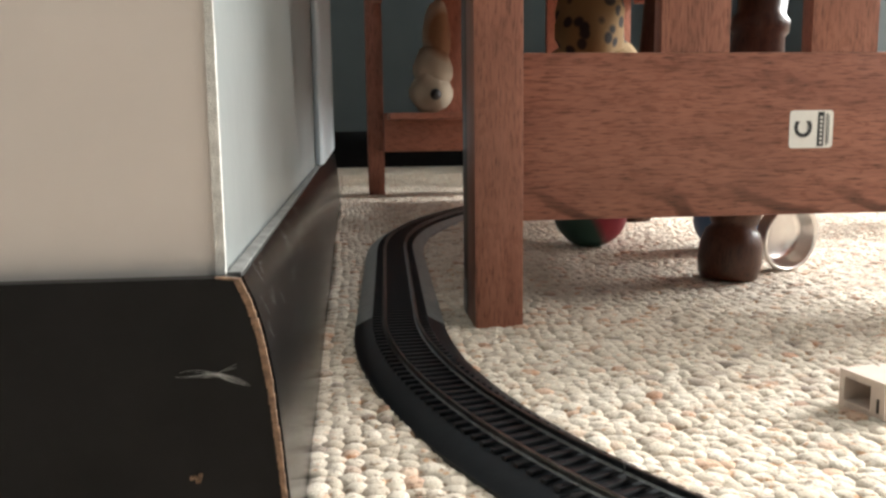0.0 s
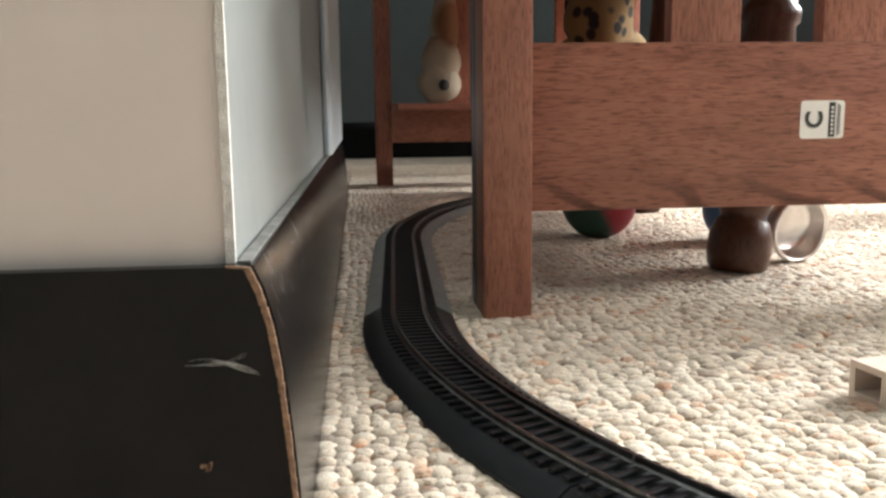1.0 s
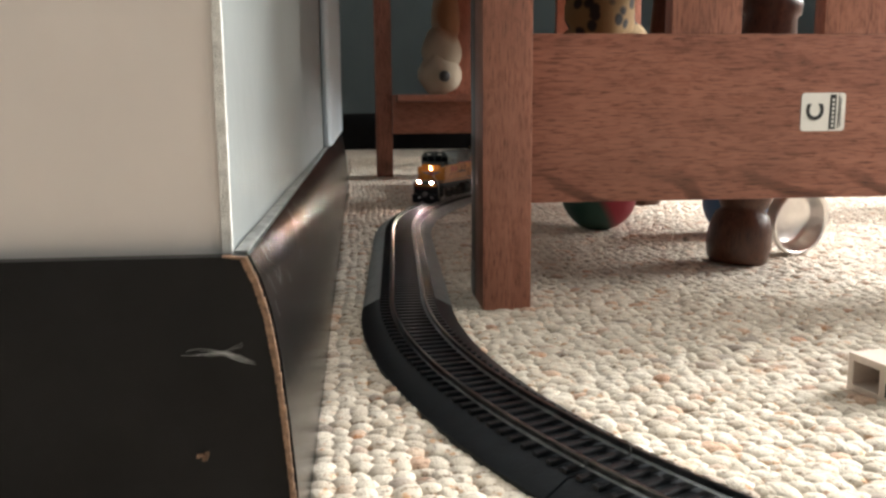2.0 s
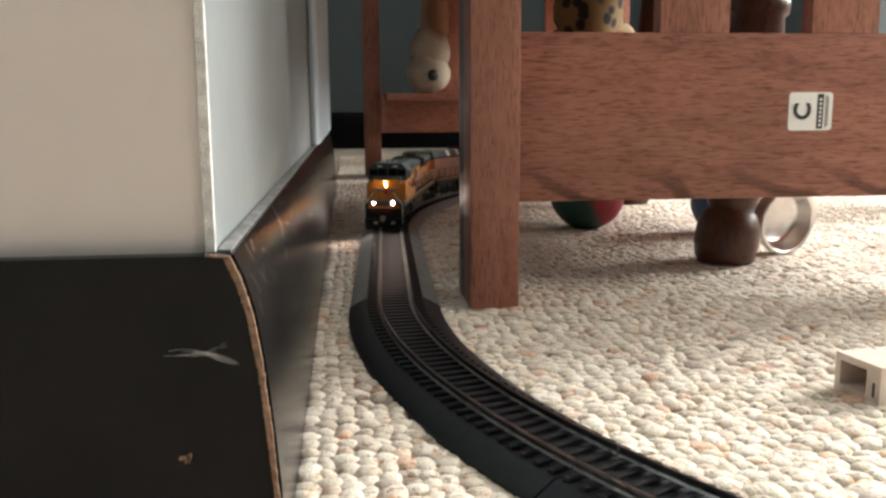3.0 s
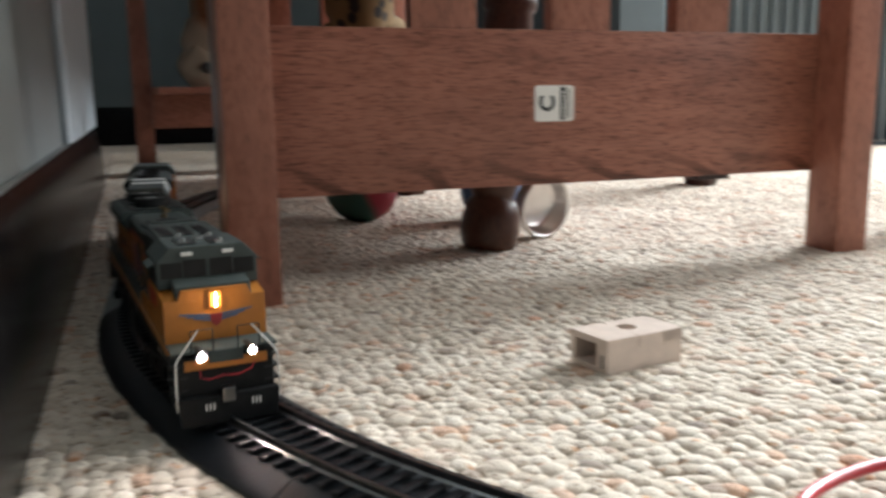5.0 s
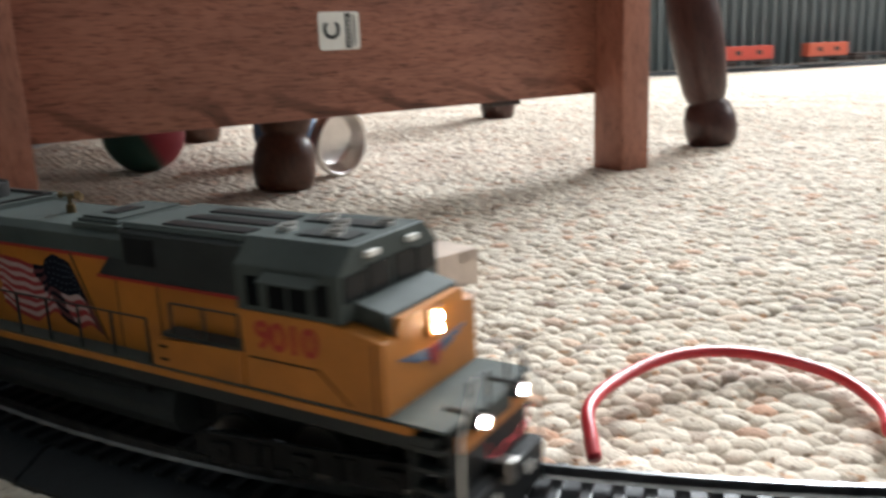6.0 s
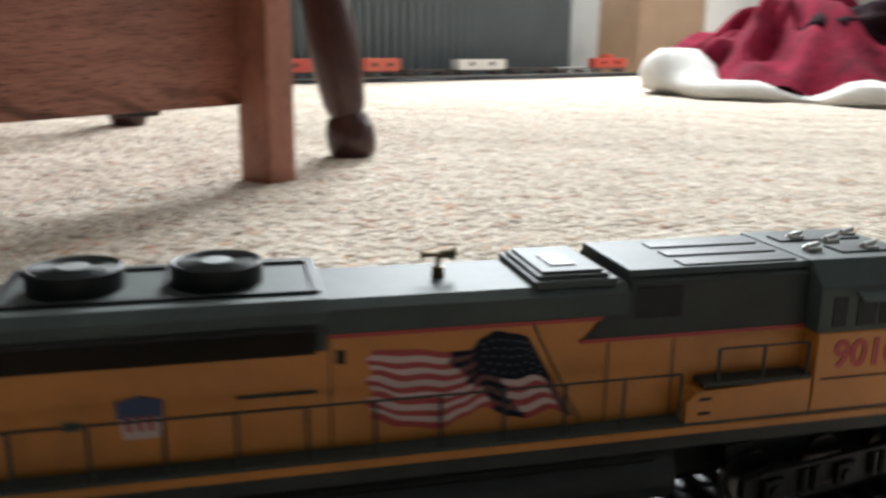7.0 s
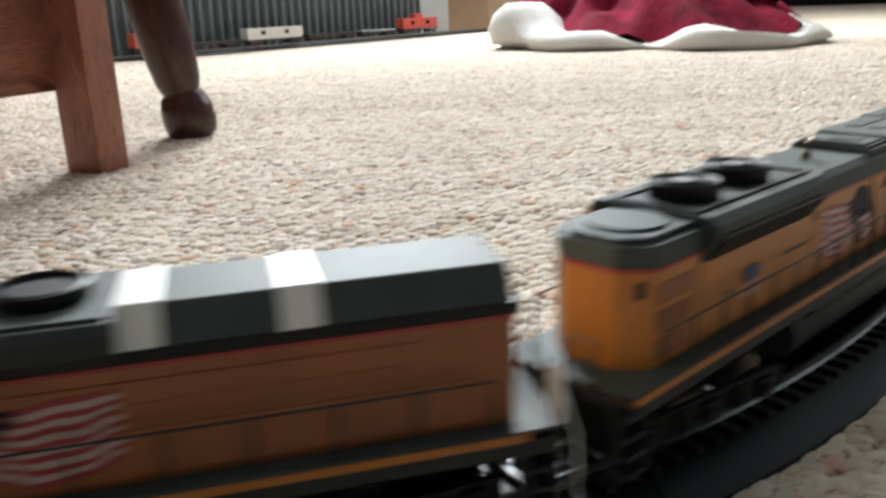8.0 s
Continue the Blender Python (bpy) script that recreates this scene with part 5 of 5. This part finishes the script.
def tree_skirt():
    """A heap of red velvet cloth with a white fleece hem, built in one folded sheet and a fat rolled rim."""
    velvet = paint("red_velvet", (0.17, 0.007, 0.024), 0.85, vary=0.6, scale=12, bumps=0.4, dist=0.004, spec=0.04)
    dark_fold = paint("skirt_near_black", (0.016, 0.006, 0.008), 0.9, vary=0.4, scale=14, bumps=0.4, dist=0.004, spec=0.05)
    fleece = paint("white_fleece", (0.78, 0.75, 0.70), 0.95, vary=0.06, scale=120, bumps=0.9, dist=0.004)
    ob = tagged(empty("tree_skirt", pose(1.93, -0.10, 0)), "crumpled red velvet tree skirt with white fleece hem", "cloth")

    def rim(a):
        r = 0.34 + 0.07 * math.sin(2 * a + 0.6) + 0.035 * math.sin(5 * a + 1) + 0.02 * math.sin(9 * a)
        return Vector((r * 0.92 * math.cos(a), r * 1.05 * math.sin(a), 0))
    n, k = 96, 14
    bm = bmesh.new()
    rings = []
    for j in range(k + 1):
        f = 1 - j / k
        ring = []
        for i in range(n):
            a = math.tau * i / n
            p = rim(a) * (0.06 + 0.94 * f)
            fold = 0.034 * math.sin(7 * a + 4 * f) + 0.026 * math.sin(13 * a - 7 * f) + 0.012 * math.sin(23 * a + 9 * f) + 0.03 * noise.noise(Vector((p.x * 7, p.y * 7, 2)))
            z = 0.012 + 0.19 * (1 - f) ** 0.85 + fold * min(1, 3 * f) * (1 - f * 0.55)
            ring.append(bm.verts.new((p.x + 0.06 * (1 - f), p.y + 0.05 * (1 - f), max(z, 0.006))))
        rings.append(ring)
    for a, b in zip(rings, rings[1:]):
        for i in range(n):
            bm.faces.new((a[i], a[(i + 1) % n], b[(i + 1) % n], b[i]))
    bm.faces.new(rings[-1])
    bmesh.ops.recalc_face_normals(bm, faces=bm.faces[:])
    part("velvet", bm, velvet, ob, "folded red velvet", smooth="all")
    bm = bmesh.new()
    rings = []
    for i in range(n):
        a = math.tau * i / n
        p = rim(a)
        q = rim(a + 0.03) - rim(a - 0.03)
        q.normalize()
        out = Vector((q.y, -q.x, 0))
        fat = 0.021 + 0.010 * math.sin(3 * a + 0.5) + 0.006 * math.sin(11 * a) + 0.012 * noise.noise(Vector((3 * math.cos(a), 3 * math.sin(a), 7)))
        lobe = math.exp(-((a - 2.5) / 0.42) ** 2) + math.exp(-((a - 3.5) / 0.11) ** 2)
        hgt = (fat + 0.013 * lobe) * (0.75 + 0.35 * max(0, math.sin(5 * a + 1.9)) ** 2)
        fat += 0.018 * lobe
        rings.append([bm.verts.new(p + out * (fat * 1.5 * math.cos(b)) + Vector((0, 0, max(0.0, hgt * 0.8 + hgt * math.sin(b) + 0.011 * noise.noise(Vector((i * 0.33, b * 1.2, 1))))))) for b in [math.tau * m / 12 for m in range(12)]])
    for i in range(n):
        a, b = rings[i], rings[(i + 1) % n]
        for m in range(12):
            bm.faces.new((a[m], a[(m + 1) % 12], b[(m + 1) % 12], b[m]))
    bmesh.ops.recalc_face_normals(bm, faces=bm.faces[:])
    part("hem", bm, fleece, ob, "thick white fleece hem", smooth="all")
    # near-black lump laid over the velvet as the skirt's dark fold
    bm = bmesh.new()
    bmesh.ops.create_icosphere(bm, subdivisions=4, radius=1.0)
    for v in bm.verts:
        n1 = 1 + 0.35 * noise.noise(v.co * 2.3) + 0.12 * noise.noise(v.co * 7)
        v.co = Vector((v.co.x * 0.10 * n1 - 0.05, v.co.y * 0.15 * n1 - 0.13, max(0.01, v.co.z * 0.075 * n1 + 0.105)))
    part("dark_fold", bm, dark_fold, ob, "near-black fold over the velvet", smooth="all")
    return ob


tree_skirt()

# far straight of the loop
for i in range(14):
    p = FAR0 + FARD * (-0.62 + 0.229 * i + 0.1145)
    sec = tagged(empty("track_section", pose(p.x, p.y, 0, 0, 0, FAR_TURN)), "black plastic roadbed track section with steel rails on carpet", "model track", "train track sections")
    bm = bmesh.new()
    prism(bm, BED, -0.1142, 0.1142, 0)
    part("roadbed", bm, roadbed_black, sec)
    for o in (0.00875, -0.00875):
        bm = bmesh.new()
        prism(bm, [(a + o, z) for a, z in RAIL], -0.1142, 0.1142, 0)
        part("rail", bm, rail_steel, sec)
    for q in range(34):
        t = new("tie", tie_mesh)
        t.parent = sec
        t.matrix_basis = pose(-0.1145 + 0.0067 * (q + 0.5), 0, 0.005)


def freight_car(s, length, body, label, kind):
    car = tagged(empty("freight_car"), label, "model train", "freight cars")
    h = length / 2
    bm = bmesh.new()
    box(bm, -h, h, -0.015, 0.015, 0.012, 0.0155)
    part("frame", bm, engine_dark, car)
    z1 = {"box": 0.046, "caboose": 0.044, "flat": 0.018, "hopper": 0.042}[kind]
    bm = bmesh.new()
    if kind == "hopper":
        prism(bm, [(-h * 0.97, 0.0155), (h * 0.97, 0.0155), (h, 0.024), (h, z1), (-h, z1), (-h, 0.024)], -0.0155, 0.0155, 1)
    else:
        box(bm, -h * 0.97, h * 0.97, -0.0152, 0.0152, 0.0155, z1, 0.0006)
    part("body", bm, body, car)
    if kind == "caboose":
        bm = bmesh.new()
        box(bm, -0.018, 0.012, -0.012, 0.012, z1, z1 + 0.012, 0.0008)
        part("cupola", bm, body, car)
    if kind in ("box", "caboose", "hopper"):
        for x in (-h * 0.45, h * 0.4):
            bm = bmesh.new()
            box(bm, x - 0.007, x + 0.007, -0.0158, 0.0158, 0.026, 0.036)
            part("marking", bm, ink_black if kind != "caboose" else glass_dark, car)
    for x in (-h * 0.72, h * 0.72):
        bm = bmesh.new()
        box(bm, x - 0.016, x + 0.016, -0.0125, 0.0125, 0.004, 0.009, 0.0008)
        for dx in (-0.010, 0.010):
            for y in (-0.0087, 0.0087):
                rod(bm, (x + dx, y - 0.0014, 0.0055), (x + dx, y + 0.0014, 0.0055), 0.0055, 14)
        part("truck", bm, engine_dark, car)
    return car, s


FREIGHT = [freight_car(-0.36, 0.13, car_red, "dull red model boxcar", "box"), freight_car(-0.145, 0.11, car_orange, "orange red model boxcar", "box"),
           freight_car(0.0, 0.15, engine_dark, "black model flat car", "flat"), freight_car(0.185, 0.17, car_white, "white model hopper car with dark markings", "hopper"),
           freight_car(0.375, 0.17, engine_dark, "black model flat car", "flat"), freight_car(0.545, 0.13, pale_grey, "grey model flat car", "flat"),
           freight_car(0.715, 0.15, car_red, "red model caboose with a cupola", "caboose")]


# ---- what moves ----
TRUCK = 0.079
MIDDLE = [(0, -1.03), (1.5, -0.694), (3.0, -0.372), (3.5, -0.257), (4.0, -0.128), (4.5, -0.017), (5.0, 0.074), (5.2, 0.108), (6.3, 0.283), (6.5, 0.3175), (7.0, 0.403), (7.5, 0.489), (8.0, 0.5755)]


def at_time(t):
    for (t0, s0), (t1, s1) in zip(MIDDLE, MIDDLE[1:]):
        if t <= t1:
            return s0 + (s1 - s0) * (t - t0) / (t1 - t0)
    return MIDDLE[-1][1]


def unit_pose(s):
    """The pose of an engine whose middle is s along the track, both trucks on the rails."""
    a, b = along(s + TRUCK)[0], along(s - TRUCK)[0]
    c, d = (a + b) / 2, a - b
    return pose(c.x, c.y, RAIL_TOP, 0, 0, math.degrees(math.atan2(d.y, d.x)))


def motions():
    times = [round(k * 0.2, 1) for k in range(41)]
    for unit, trucks, lag in TRAIN:
        walk(unit, [(t, unit_pose(at_time(t) - lag)) for t in times])
        for tr, off in zip(trucks, (TRUCK, -TRUCK)):
            rows = []
            for t in times:
                mid = at_time(t) - lag
                d = along(mid + off)[1]
                m = pose(*along(mid + off)[0], RAIL_TOP, 0, 0, math.degrees(math.atan2(d.y, d.x)))
                rows.append((t, unit_pose(mid).inverted() @ m))
            walk(tr, rows)
    for car, s8 in FREIGHT:
        rows = []
        for t in (0.0, 8.0):
            p = FAR0 + FARD * (s8 + 0.19 * (8.0 - t))
            rows.append((t, pose(p.x, p.y, RAIL_TOP, 0, 0, FAR_TURN)))
        walk(car, rows)


motions()
